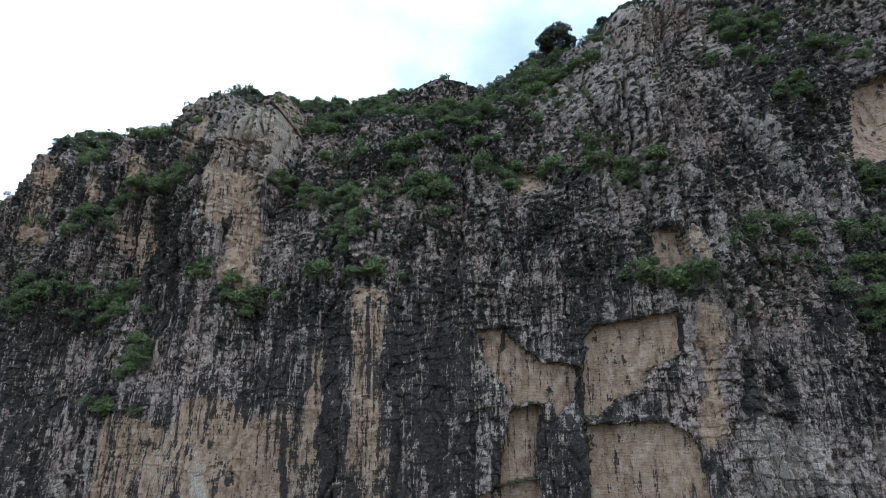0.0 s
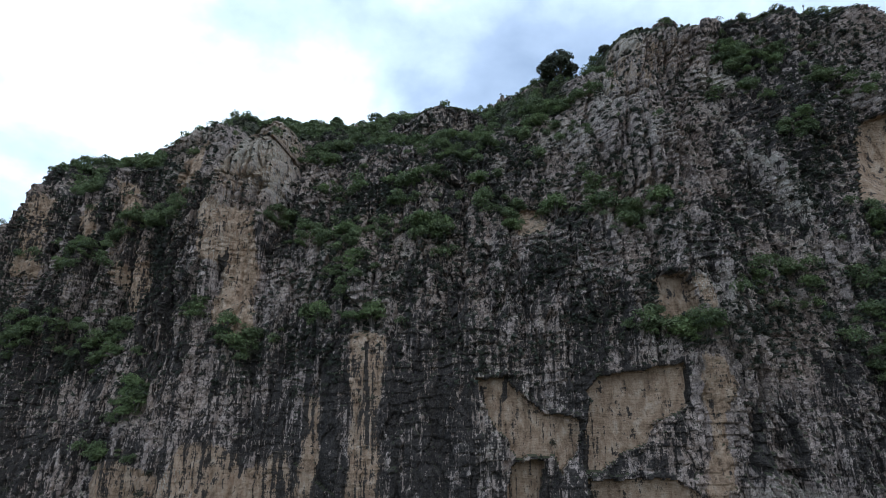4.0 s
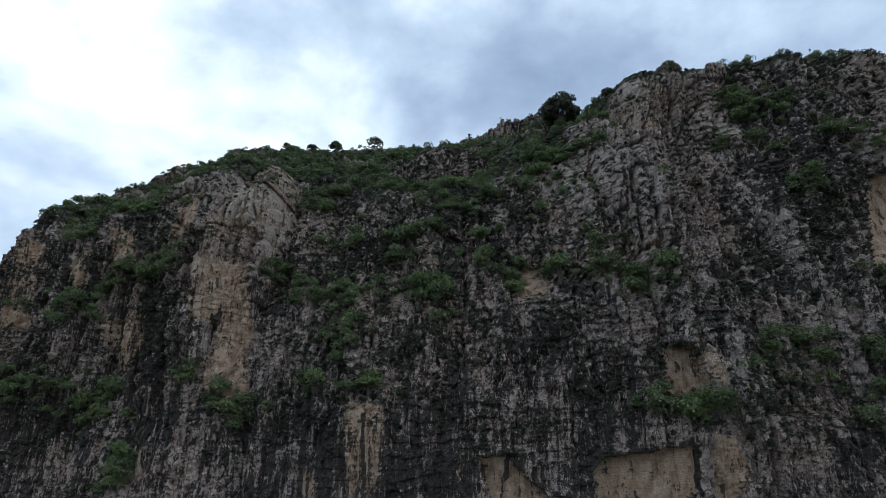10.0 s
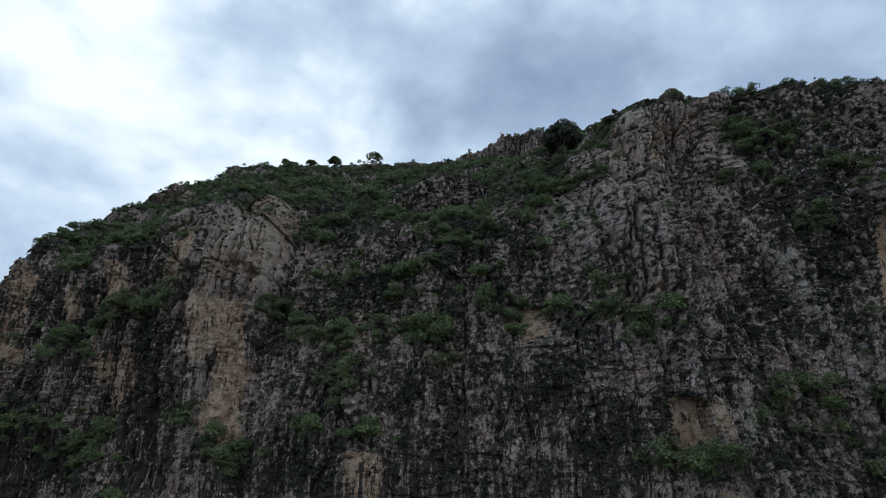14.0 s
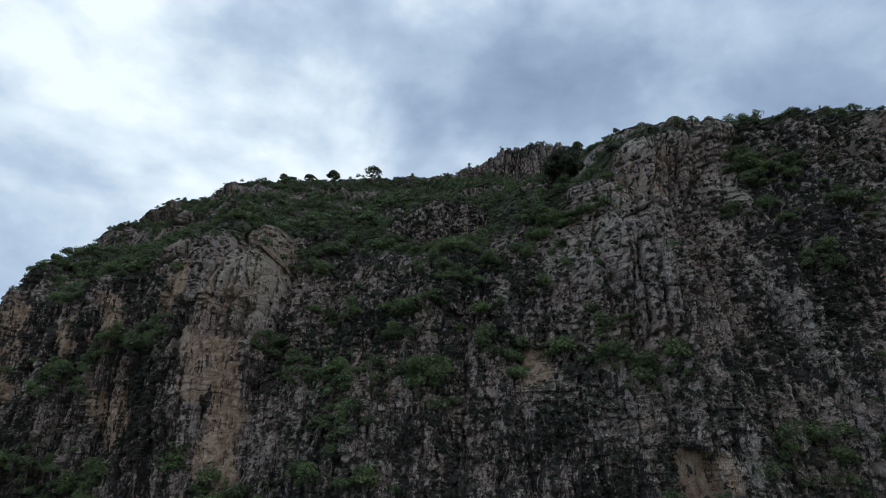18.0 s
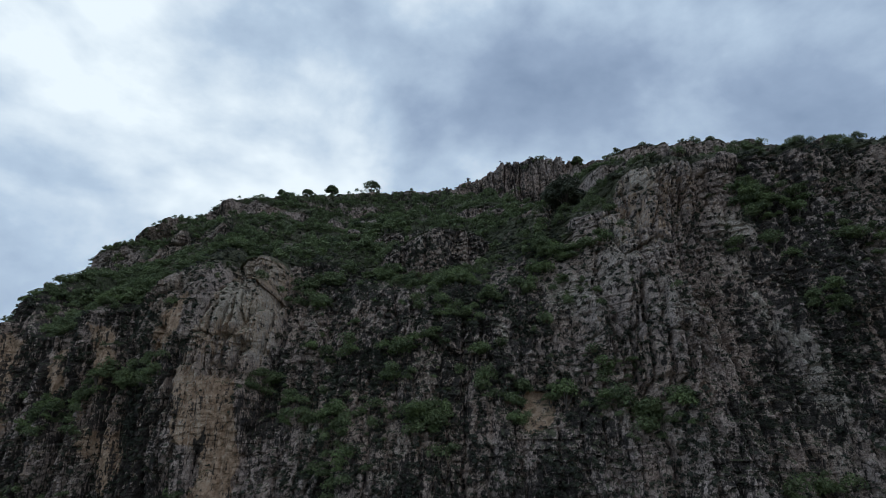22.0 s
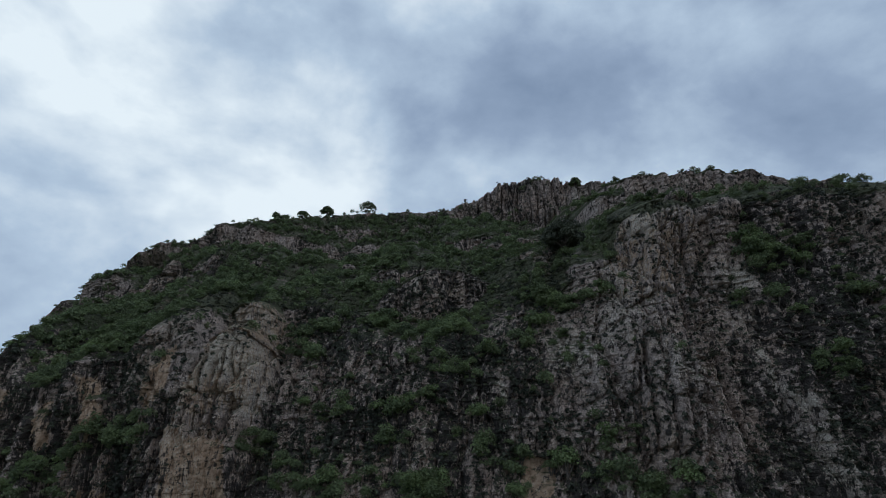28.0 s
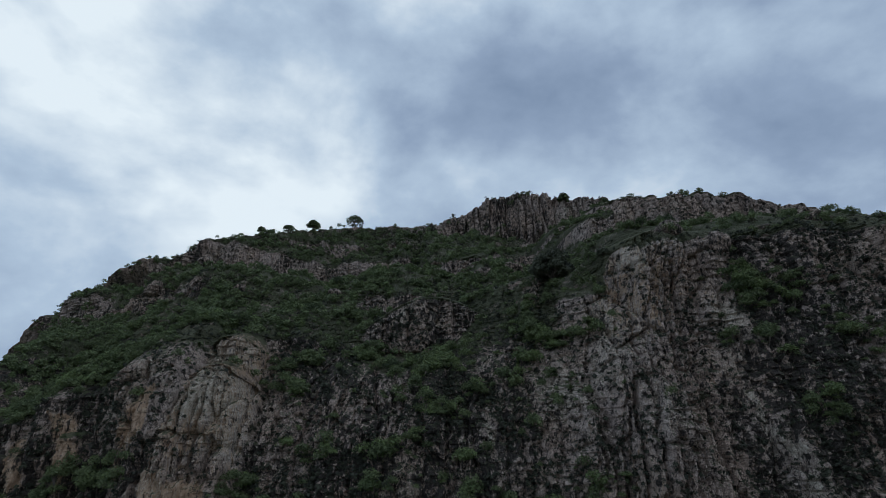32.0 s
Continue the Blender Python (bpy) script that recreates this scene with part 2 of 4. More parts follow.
def simple_material(name, a, b, scale, stretch=(1, 1, 1), rough=0.9, bump=0.3):
    mat = bpy.data.materials.new(name)
    mat.use_nodes = True
    node = nodes_of(mat.node_tree)
    v = node("ShaderNodeMapping", {"Vector": node("ShaderNodeTexCoord").outputs["Object"], "Scale": stretch}).outputs[0]
    n = node("ShaderNodeTexNoise", {"Vector": v, "Scale": scale, "Detail": 6.0, "Roughness": 0.6}).outputs["Fac"]
    col = ramp(node, n, [(0.3, a), (0.7, b)])
    bp = node("ShaderNodeBump", {"Strength": bump, "Distance": 0.1, "Height": n})
    s = node("ShaderNodeBsdfPrincipled", {"Base Color": col, "Roughness": rough, "Normal": bp.outputs[0]})
    out = node("ShaderNodeOutputMaterial")
    mat.node_tree.links.new(s.outputs[0], out.inputs[0])
    return mat


ROCK = rock_material()
LEAF = leaf_material("leaves", (0.060, 0.080, 0.040), (0.205, 0.248, 0.115))
LEAF_BRIGHT = leaf_material("fresh_leaves", (0.080, 0.110, 0.046), (0.225, 0.285, 0.120))
LEAF_DARK = leaf_material("dark_leaves", (0.048, 0.052, 0.040), (0.112, 0.122, 0.080))
LEAF_DRY = leaf_material("dry_scrub", (0.035, 0.036, 0.025), (0.14, 0.13, 0.085))
BARK = simple_material("bark", (0.05, 0.04, 0.03), (0.16, 0.13, 0.11), 3.0, (1, 1, 0.25))
EARTH = simple_material("earth", (0.05, 0.055, 0.025), (0.14, 0.12, 0.07), 0.05)

# ---- land: the shape of the mountain ----
def lattice(seed):
    g = np.random.RandomState(seed)
    perm = g.permutation(256)
    a = g.rand(256) * 2 * np.pi
    return np.concatenate([perm, perm, perm]), np.cos(a), np.sin(a)


LATTICE = {}


def grad_noise(x, z, seed=0):
    """Gradient noise in two dimensions, about -0.7 to 0.7."""
    if seed not in LATTICE:
        LATTICE[seed] = lattice(seed + 11)
    perm, gx, gz = LATTICE[seed]
    xi, zi = np.floor(x).astype(int), np.floor(z).astype(int)
    fx, fz = x - xi, z - zi
    xi, zi = xi & 255, zi & 255

    def corner(ox, oz):
        h = perm[perm[(xi + ox) & 255] + ((zi + oz) & 255)]
        return gx[h] * (fx - ox) + gz[h] * (fz - oz)
    u, v = fx ** 3 * (fx * (fx * 6 - 15) + 10), fz ** 3 * (fz * (fz * 6 - 15) + 10)
    a = corner(0, 0) * (1 - u) + corner(1, 0) * u
    b = corner(0, 1) * (1 - u) + corner(1, 1) * u
    return a * (1 - v) + b * v


def fbm(x, z, seed=0, octaves=4, gain=0.5):
    s, a = 0.0, 1.0
    for i in range(octaves):
        s = s + a * grad_noise(x * 2 ** i, z * 2 ** i, seed + i)
        a *= gain
    return s


def blocks(x, z, seed):
    """Fractured blocks: a level for each cell of an uneven tiling, and how near its joint is."""
    xi, zi = np.floor(x).astype(int), np.floor(z).astype(int)
    best, second, level = np.full(x.shape, 9.0), np.full(x.shape, 9.0), np.zeros(x.shape)
    table = np.random.RandomState(seed).rand(3, 4096)
    for ox in (-1, 0, 1):
        for oz in (-1, 0, 1):
            h = ((xi + ox) * 73 + (zi + oz) * 1291 + 5 * seed) & 4095
            d = np.hypot(xi + ox + table[0][h] - x, zi + oz + table[1][h] - z)
            closer = d < best
            second = np.where(closer, best, np.minimum(second, d))
            level = np.where(closer, table[2][h], level)
            best = np.where(closer, d, best)
    return level - 0.5, np.clip((second - best) * 4, 0, 1)


def step(a, b, x):
    t = np.clip((x - a) / (b - a), 0, 1)
    return t * t * (3 - 2 * t)


def curve(x, pts):
    """A smooth curve through a few control points."""
    px, py = np.array([p[0] for p in pts], float), np.array([p[1] for p in pts], float)
    d = np.diff(py) / np.diff(px)
    m = np.concatenate([[d[0]], np.where(d[1:] * d[:-1] > 0, 2 * d[1:] * d[:-1] / np.where(d[1:] + d[:-1] == 0, 1, d[1:] + d[:-1]), 0), [d[-1]]])
    x = np.clip(x, px[0], px[-1])
    i = np.clip(np.searchsorted(px, x, "right") - 1, 0, len(px) - 2)
    h = px[i + 1] - px[i]
    t = (x - px[i]) / h
    return ((1 + 2 * t) * (1 - t) ** 2 * py[i] + t * (1 - t) ** 2 * h * m[i] + t * t * (3 - 2 * t) * py[i + 1] + t * t * (t - 1) * h * m[i + 1])


# where the foot of the wall runs, how the gully, the buttress, the tower and the west wall lean back with height
FOOT = [(-200, 215), (-140, 165), (-97, 127), (-76, 113), (-50, 98), (-37, 94), (-23, 91), (-14, 86.5), (4, 83.3), (19, 80.3), (31, 77.8), (45, 79), (60, 78), (72, 75.5), (95, 74), (140, 80), (180, 95)]
GULLY = [(-10, -6), (12, -1), (30, 0), (40, 1), (48, 3), (55, 6), (63, 11), (74, 17), (82, 24), (90, 33), (99, 46), (110, 63), (122, 84), (126, 104), (129, 122), (131, 127), (143, 134), (151, 147), (157, 153), (160, 158), (172, 164), (190, 170)]
BUTTRESS = [(-10, -5), (12, -1.5), (34, 0), (48, 3.2), (55, 5.5), (65, 9), (78, 13), (90, 19.5), (103, 25), (108, 26.5), (112, 29), (115, 33), (117.5, 38), (120, 44), (123, 53), (127, 70), (131, 80), (145, 86), (147, 95), (149, 125), (152, 145), (160, 158), (172, 166), (190, 172)]
TOWER = [(-10, -9), (12, -6), (30, -3.5), (45, -0.6), (60, 0.4), (70, 2.4), (79, 5.6), (83, 8.3), (85.6, 11), (86.8, 15.5), (88.5, 16.6), (92, 18.2), (93.6, 23), (96.5, 42), (110, 120), (116, 400)]
WEST = [(-200, 205), (-140, 158), (-112, 136), (-97, 124.5), (-88, 119), (-76, 114.4), (-64, 111), (-57, 107.4), (-50, 103.5), (-42, 101), (-30, 104), (-20, 130)]
WEST_TOP = [(-230, 52), (-200, 55), (-112, 73), (-100, 75.5), (-95, 83), (-89, 84), (-85, 78), (-79, 74.5), (-72, 78.5), (-67, 80), (-61, 81), (-57, 83.5), (-50, 87), (-46, 86), (-40, 76), (-20, 68)]
# hollows (+) and swells (-) of the main wall: across, height, half width, half height, amount
SWELLS = [(36, 98, 6, 11, 4.5), (38.5, 84, 5, 7, 2.5), (77, 72, 9, 12, 6.5), (44, 10, 12, 12, -4.0), (15, 62, 5, 4, 2.0), (-8, 50, 8, 6, 1.0), (32, 110, 4.2, 6, 16), (58, 117, 16, 4.5, 6)]
PILLARS = [(-92.5, 4.6, 3.6, 79.5), (-75, 3.6, 1.8, 69.5), (-64, 2.6, 3.6, 73), (-57, 2.0, 2.6, 64), (-50, 3.0, 1.3, 78.5), (-70, 1.6, 1.8, 61), (-84, 2.6, 2.4, 60)]
RIDGE = [(-230, 62), (-200, 82), (-180, 109), (-170, 118), (-162, 124.5), (-154, 130.5), (-146, 133.5), (-139, 134.5), (-127, 134), (-115, 136.5), (-103, 141), (-94, 145), (-80, 151.5), (-68, 158.5), (-55, 165.5), (-29, 168.5), (-13, 169), (8, 170.5), (20, 176), (30, 183), (44, 186.5), (58, 184), (68, 181.5), (84, 181), (92, 164), (98, 142), (106, 140.5), (115, 140.5), (136, 140), (180, 134)]


def face(x, z):
    """How far back the mountain's face stands at a place across it and a height, and which mass of rock that is."""
    foot = curve(x, FOOT)
    z0, high = z, step(84, 104, z)
    warp = fbm(x / 26, x * 0 + z / 90, 44, 3)
    z = z0 + high * (7.0 * warp * step(46, 20, x) + (2.0 + 0.6 * step(24, 44, x)) * fbm(x / 8, z0 / 30, 47, 3)) * (1 - 0.7 * step(150, 165, z0))
    gully = 84 + curve(z, GULLY) + (foot - 84) * curve(z, [(-10, 1), (60, 1), (90, 0.8), (145, 0.12), (190, 0)])
    gully = gully - 5 * np.exp(-((x + 34) / 12) ** 2) * step(88, 95, z0) * step(108, 100, z0)
    gully = gully - (6 * step(-40, -75, x) + 4 * step(-78, -105, x)) * step(96, 128, z0) + 38 * step(-111, -160, x) * step(60, 100, z0)
    gully = gully + 15 * step(-50, -95, x) * step(96, 112, z0) * step(136, 124, z0)
    gully = gully + 7 * np.exp(-((x + 4) / 13) ** 2) * step(83, 91, z0) * step(110, 101, z0)
    gully = gully + 0.5 * np.maximum(z0 - 158, 0) * step(12, 0, x)
    # the knoll in the gully and the small crag above it
    knoll = 121.5 + 0.32 * (z0 - 90) + 0.035 * (x + 2) ** 2 + 1.2 * np.maximum(z0 - 102.5 + 0.03 * (x - 3) ** 2, 0) ** 2
    knoll = np.where(z0 < 90, 200.0, knoll)
    crag = 166 + 0.5 * (z - 122) + 0.1 * (x - 14) ** 2 + 2.0 * np.maximum(z - 128.0, 0) ** 2
    gully = np.minimum(gully, np.where(z < 121, 400.0, crag))
    smooth_slope = 84 + curve(z, GULLY[:12] + [(122, 84), (190, 190)]) + (foot - 84) * 0.3
    g = step(0.05, 0.3, fbm(x / 22, z0 * 0 + 5.2, 49, 2)) * step(126, 131, z0) * step(160, 150, z0) * step(-30, -18, x)
    gully = gully * (1 - g) + np.minimum(smooth_slope, gully + 14) * g
    right = foot + curve(z, BUTTRESS) + 22 * step(60, 48, x) * step(137, 143, z0) * step(166, 150, z0)
    up = step(106, 117, z0)
    s = step(0, 1, (x + 0.06 * (z0 - 90) * (1 - up) - 10 - 30 * up) / (28 - 18 * up))
    main = gully * (1 - s) + right * s + 9 * np.exp(-((x - 30) / 3.5) ** 2) * step(98, 105, z0) * step(125, 115, z0)
    # the nose of the buttress, and the hollow beside it
    nose = curve(z, [(0, 37), (20, 36.8), (38, 38.7), (49, 38.3), (60, 36.7), (74, 37), (91, 39), (108, 43)])
    for px, pz, rx, rz, amount in SWELLS:
        main = main + amount * np.exp(-((x - px) / rx) ** 2 - ((z0 - pz) / rz) ** 2)
    main = main - 3.2 * np.exp(-((x - nose) / 4.2) ** 2) * step(25, 45, z) * (1 - step(104, 112, z))
    main = main + 2.6 * np.exp(-((x - nose - 14) / 8) ** 2) * step(30, 44, z) * (1 - step(100, 112, z))
    z = z0
    dx = x + 36.6 + 0.05 * (z - 65)
    right_side = 0.10 * np.maximum(dx - 4.8, 0) ** 2 * step(56, 42, z) + (2.3 * np.maximum(dx - 3.4, 0) + 0.25 * np.maximum(dx - 7.5, 0) ** 2) * step(42, 56, z)
    domed = z + step(58, 78, z) * np.where(dx > 0, 0.11, 0.085) * dx ** 2
    tower = 97.2 + curve(domed, TOWER) + right_side + (0.05 + 0.16 * step(62, 72, z)) * np.maximum(-dx - 4.5, 0) ** 2
    tower = tower + 0.3 * step(84, 88, z) * np.maximum(np.abs(dx - 0.5) - 3.2, 0) ** 2
    tower = tower + 1.6 * np.exp(-((dx + 1.0) / 1.6) ** 2) * step(38, 50, z) * (1 - step(66, 70, z))
    top = curve(x, WEST_TOP) + 1.6 * fbm(x / 9, x * 0 + 3.1, 40, 3)
    west = curve(x, WEST) + 0.175 * (z - 62) + 1.5 * np.maximum(z - top, 0) + 2.5 * np.maximum(z - top - 12, 0) + 6.0 * np.abs(grad_noise(x / 9, z / 70, 31)) + 1.6 * grad_noise(x / 17, z / 50, 32) - 1.2
    for px, w, out, head in PILLARS:
        west = west - 1.0 * out * np.exp(-((x - px) / w) ** 4) * step(head + 1.2, head - 1.2, z) * step(34, 52, z)
    y = np.stack([main, np.minimum(knoll, 900), tower, west])
    which = np.argmin(y, 0)
    return np.min(y, 0), which


def blurred(a, n):
    """A box blur, done twice along both ways of the grid."""
    for _ in range(2):
        for axis in (0, 1):
            a = sum(np.roll(a, k, axis) for k in range(-n, n + 1)) / (2 * n + 1)
    return a


def inside(px, pz, poly):
    c = np.zeros(px.shape, bool)
    n = len(poly)
    for i in range(n):
        (x0, z0), (x1, z1) = poly[i], poly[(i + 1) % n]
        cross = ((z0 > pz) != (z1 > pz)) & (px < (x1 - x0) * (pz - z0) / (z1 - z0 + 1e-9) + x0)
        c ^= cross
    return c


# faces where slabs have broken away under a roof of rock: the low wall, then the high ones
LOW_SLABS = [
    [(4.5, 33.1), (8.8, 33.8), (9.6, 32.1), (11.9, 30.3), (13.8, 28.7), (17.4, 28.3), (18.5, 27.5), (17.8, 24.9), (15.6, 21.1), (14.5, 23.3), (9.5, 23.2), (8.8, 25.0), (6.7, 27.3), (5.3, 31.3)],
    [(19.6, 31.8), (20.6, 33.4), (25.1, 33.9), (32.1, 35.0), (31.8, 29.8), (29.7, 28.3), (27.1, 27.3), (25.8, 24.7), (23.7, 24.1), (20.4, 21.4), (18.3, 21.6), (18.4, 24.9), (19.1, 28.6)],
    [(18.6, 20.4), (25.3, 20.7), (29.2, 20.4), (31.0, 19.2), (32.3, 17.2), (32.4, 4), (18.0, 4), (18.6, 17.0)],
    [(9.3, 22.7), (13.3, 22.9), (12.8, 20.5), (12.2, 17.7), (12.1, 13.9), (7.1, 12.8), (7.9, 16.9), (8.5, 18.7)],
    [(4.6, 11.3), (7.1, 12.6), (12.5, 13.7), (12.0, 4), (4.6, 4)],
]
HIGH_SLABS = [
    [(12.6, 61.9), (14.5, 63.2), (17.0, 62.4), (17.5, 60.0), (15.9, 57.4), (13.4, 56.2), (12.2, 57.1)],
    [(30.2, 47.8), (33.9, 47.3), (34.6, 45.1), (34.8, 42.8), (33.9, 41.2), (29.4, 41.0)],
    [(71.6, 74.3), (74, 79), (84, 82), (84, 60), (66.2, 60.5), (69.5, 68.2)],
]
SLABS = LOW_SLABS + HIGH_SLABS
# weathered orange faces without a roof: the tower and the low wall, then the pillars and the buttress
OCHRE = [
    [(-45.2, 67.4), (-40.5, 65.8), (-35.2, 65.2), (-32.9, 59.5), (-32.5, 51.9), (-32.4, 47.4), (-30.5, 41.0), (-36.0, 41.3), (-39.4, 44.6), (-38.2, 50.0), (-38.5, 54.3), (-42.2, 54.9), (-43.5, 60.8)],
    [(-13.8, 40.7), (-8.5, 40.5), (-7.9, 35.8), (-9.1, 29.2), (-8.1, 19.8), (-7.1, 3), (-13.3, 3), (-13.6, 18.3), (-13.3, 26.0)],
    [(-21.3, 33.2), (-18.0, 31.2), (-17.7, 19.8), (-17.4, 3), (-21.0, 3), (-21.4, 21.4), (-20.2, 26.3)],
    [(-22.3, 23.7), (-25.2, 24.0), (-27.2, 21.4), (-29.5, 21.8), (-33.5, 24.8), (-39.6, 24.8), (-41.4, 19.8), (-48.7, 21.5), (-56.2, 22), (-55.7, 16.3), (-52.2, 3), (-21.5, 3)],
]
OCHRE_HIGH = [
    [(34.4, 36.2), (37.1, 35.7), (37.4, 31.2), (36.0, 26.8), (35.8, 22.6), (34.4, 17.8), (32.1, 17.8), (34.0, 24.0), (34.6, 29.8)],
    [(34.8, 47.4), (37.2, 46.5), (37.2, 42.9), (35.9, 41.4), (35.0, 42.8)],
    [(-69.5, 77.2), (-65.5, 78.1), (-61.4, 68.1), (-63.0, 64.0)],
    [(-76.9, 72.3), (-73.2, 73.0), (-70.8, 64.4), (-73.0, 63.2)],
    [(-89.3, 76.3), (-84.7, 75.0), (-84.2, 66.1), (-81.8, 55.8), (-88.4, 57.0), (-89.3, 64.8)],
    [(-62.1, 57.8), (-55.4, 56.5), (-52.6, 51.1), (-56.0, 46.8), (-60.6, 50.6)],
    [(-50, 80), (-46.5, 82), (-46.5, 74), (-49.5, 73)],
]
# long black water stains: across at the top and at the foot, half width, top, foot
STAINS = [(-16.7, -15.3, 1.7, 37, -10), (-24.3, -21.5, 0.75, 30, -10), (-15.0, -14.1, 0.5, 25, 14), (-27.6, -26.2, 2.6, 31, 23), (3.3, 2.3, 2.4, 33, -10), (18.9, 18.1, 0.7, 30, 21),
          (15.1, 13.7, 2.0, 21.5, -10), (18.2, 17.5, 1.0, 20.5, -10), (-6.9, -5.9, 0.8, 34, -10), (-1.1, -0.3, 1.6, 34, -10), (40.5, 38.0, 1.1, 29, 20), (32.2, 31.8, 0.3, 35, 29)]
FINE_STAINS = [(-30.7, -28.8, 0.45, 26, 19), (-78.9, -73.2, 0.85, 74, 62), (-70.9, -68.1, 0.9, 73, 60), (-61.1, -57.0, 0.35, 58, 47), (-51.9, -48.4, 1.2, 57, 44), (-49.0, -47.1, 0.65, 59, 48),
               (-38.7, -38.3, 0.7, 57, 53), (-12.7, -10.9, 0.9, 15, -10), (7.2, 6.4, 0.9, 19, 12), (45.2, 43.8, 1.0, 29, 22), (-20.7, -20.1, 0.5, 38, 25), (-25.6, -26.7, 1.5, 38, 30), (-11.3, -10.6, 0.3, 40, 24), (8.6, 8.9, 0.4, 34, 31)]


def surface(x, z):
    """The face with its columns, blocks, ledges and broken slabs, and the look of the rock at each point."""
    y, which = face(x, z)
    slope = np.abs(np.gradient(y, axis=0) / np.maximum(np.abs(np.gradient(z, axis=0)), 1e-3))
    cliff = 1 - step(0.9, 2.4, slope)
    wx, wz = x + 0.9 * fbm(x / 7, z / 7, 3, 3), z + 0.9 * fbm(x / 7, z / 7, 6, 3)
    far = step(130, 200, y)
    slab, slab_id = np.zeros(x.shape), np.zeros(x.shape, int)
    for n, poly in enumerate(SLABS):
        hit = inside(x + 0.5 * fbm(x / 1.8, z / 1.8, 50, 3), z + 0.4 * fbm(x / 1.8, z / 1.8, 54, 3), poly)
        slab[hit], slab_id[hit] = 1, n + 1
    slab = slab * (which == 0)
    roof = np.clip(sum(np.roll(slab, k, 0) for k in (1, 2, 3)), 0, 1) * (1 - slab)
    ochre = np.zeros(x.shape)
    for poly in OCHRE + OCHRE_HIGH:
        ochre = np.maximum(ochre, inside(x + 1.0 * fbm(x / 1.6, z / 5, 60, 3), z + 1.6 * fbm(x / 1.2, z / 5, 64, 3), poly))
    ochre = blurred(ochre, 2)
    spur = np.exp(-((x - 31 - 0.24 * (z - 75)) / 12) ** 4) * step(52, 66, z) * step(122, 114, z) * (which == 0)
    tall = (which == 2) * step(40, 55, z) * (1 - 0.8 * ochre)
    dome = step(-60, -56, x) * step(-30, -34, x) * step(68, 74, z) * (y < 125) + step(29, 33, x) * step(60, 55, x) * step(84, 94, z) * step(122, 117, z) * (y < 125)
    massive = np.clip(0.8 * spur + dome + 0.8 * tall, 0, 1)
    drape = step(44, 34, z) * step(40, 32, x)
    calm = (1 - 0.86 * slab) * (1 - 0.55 * ochre) * (1 - 0.45 * drape)
    # columns between upright joints, blocks in them, and beds of rock across both
    big = fbm(wx / 13, wz / 30, 9, 3)
    rib = np.abs(grad_noise(wx / 4.6, wz / 24, 14))
    pillar = np.minimum(np.abs(grad_noise(wx / 7.5, wz / 60, 38)), 0.34) - 0.17
    pleat = np.minimum(np.abs(grad_noise(wx / 3.0 - 0.04 * z * spur, wz / 60, 26)), 0.36) - 0.18
    fissure = np.abs(grad_noise(wx / 1.9 - 0.03 * z * spur, wz / 16, 27))
    knob = np.abs(grad_noise(wx / 1.1, wz / 2.2, 19)) - 0.17
    small = np.abs(grad_noise(wx / 0.7, wz / 0.9, 23)) - 0.17
    level, joint = blocks(wx / 3.8, wz / 22.0, 201)
    level2, joint2 = blocks(wx / 1.7 + 0.3 * level, wz / 4.2, 202)
    level3, joint3 = blocks(wx / 0.9, wz / 1.0, 203)
    bed = (wz / 1.6 + 0.9 * fbm(x / 9, z / 9, 29, 3) + 0.15 * level) % 1.0 - 0.5
    seam = step(0.10, 0.03, rib) + step(0.06, 0.02, fissure) + 0.5 * (1 - joint2)
    deep = 1 + 0.4 * (which == 0) * step(36, 44, z) * step(20, 30, x) + 0.6 * (which == 3)
    calmer = 1 - 0.6 * massive
    level4, joint4 = blocks(wx / 4.4 - 0.03 * z * spur, wz / 9.0, 205)
    d = -1.6 * big * (1 - 0.6 * slab) - calm * (4.5 * deep * calmer * pillar + 1.2 * knob + 0.5 * small + (4.5 * tall + 3.5 * spur) * pleat)
    d = d + calm * calmer * (2.0 * level + 1.1 * level2 + 0.45 * level3 + 0.9 * (1 - joint) + 0.45 * (1 - joint2) + 0.15 * (1 - joint3))
    d = d + calm * 0.45 * bed * (0.4 + step(0.0, 0.5, 0.2 + fbm(x / 14, z / 10, 97, 2)))
    d = d + calm * massive * (2.2 * level4 + 1.5 * (1 - joint4) ** 2)
    fluted = np.clip(tall + spur + 0.5 * (which == 3), 0, 1)
    d = d + fluted * calm * (1.2 * step(-0.10, -0.17, pleat) + (1.2 - 0.5 * massive) * step(0.10, 0.01, fissure))
    fins = np.exp(-((x - 42.5 - 0.3 * (16 - z)) / 6.5) ** 4) * step(21.5, 19, z) * step(11, 13, z)
    d = d - 5.5 * fins * (np.abs(grad_noise(x / 1.25 + 0.20 * (z - 14), z / 30, 140)) - 0.1)
    crags = step(150, 190, y) * step(156, 162, z) * step(8, 20, x)
    d = d - crags * 6.5 * np.minimum(np.abs(grad_noise(wx / 6.5, wz / 60, 33)), 0.3) - far * cliff * 2.2 * np.abs(grad_noise(wx / 5, wz / 9, 35))
    d = d + crags * 3.0 * step(0.10, 0.01, np.abs(grad_noise(wx / 3.2, wz / 40, 34)))
    y = y + d * (0.30 + 0.70 * cliff) + 1.3 * slab - 0.25 * roof
    stain_shade = np.zeros(x.shape)
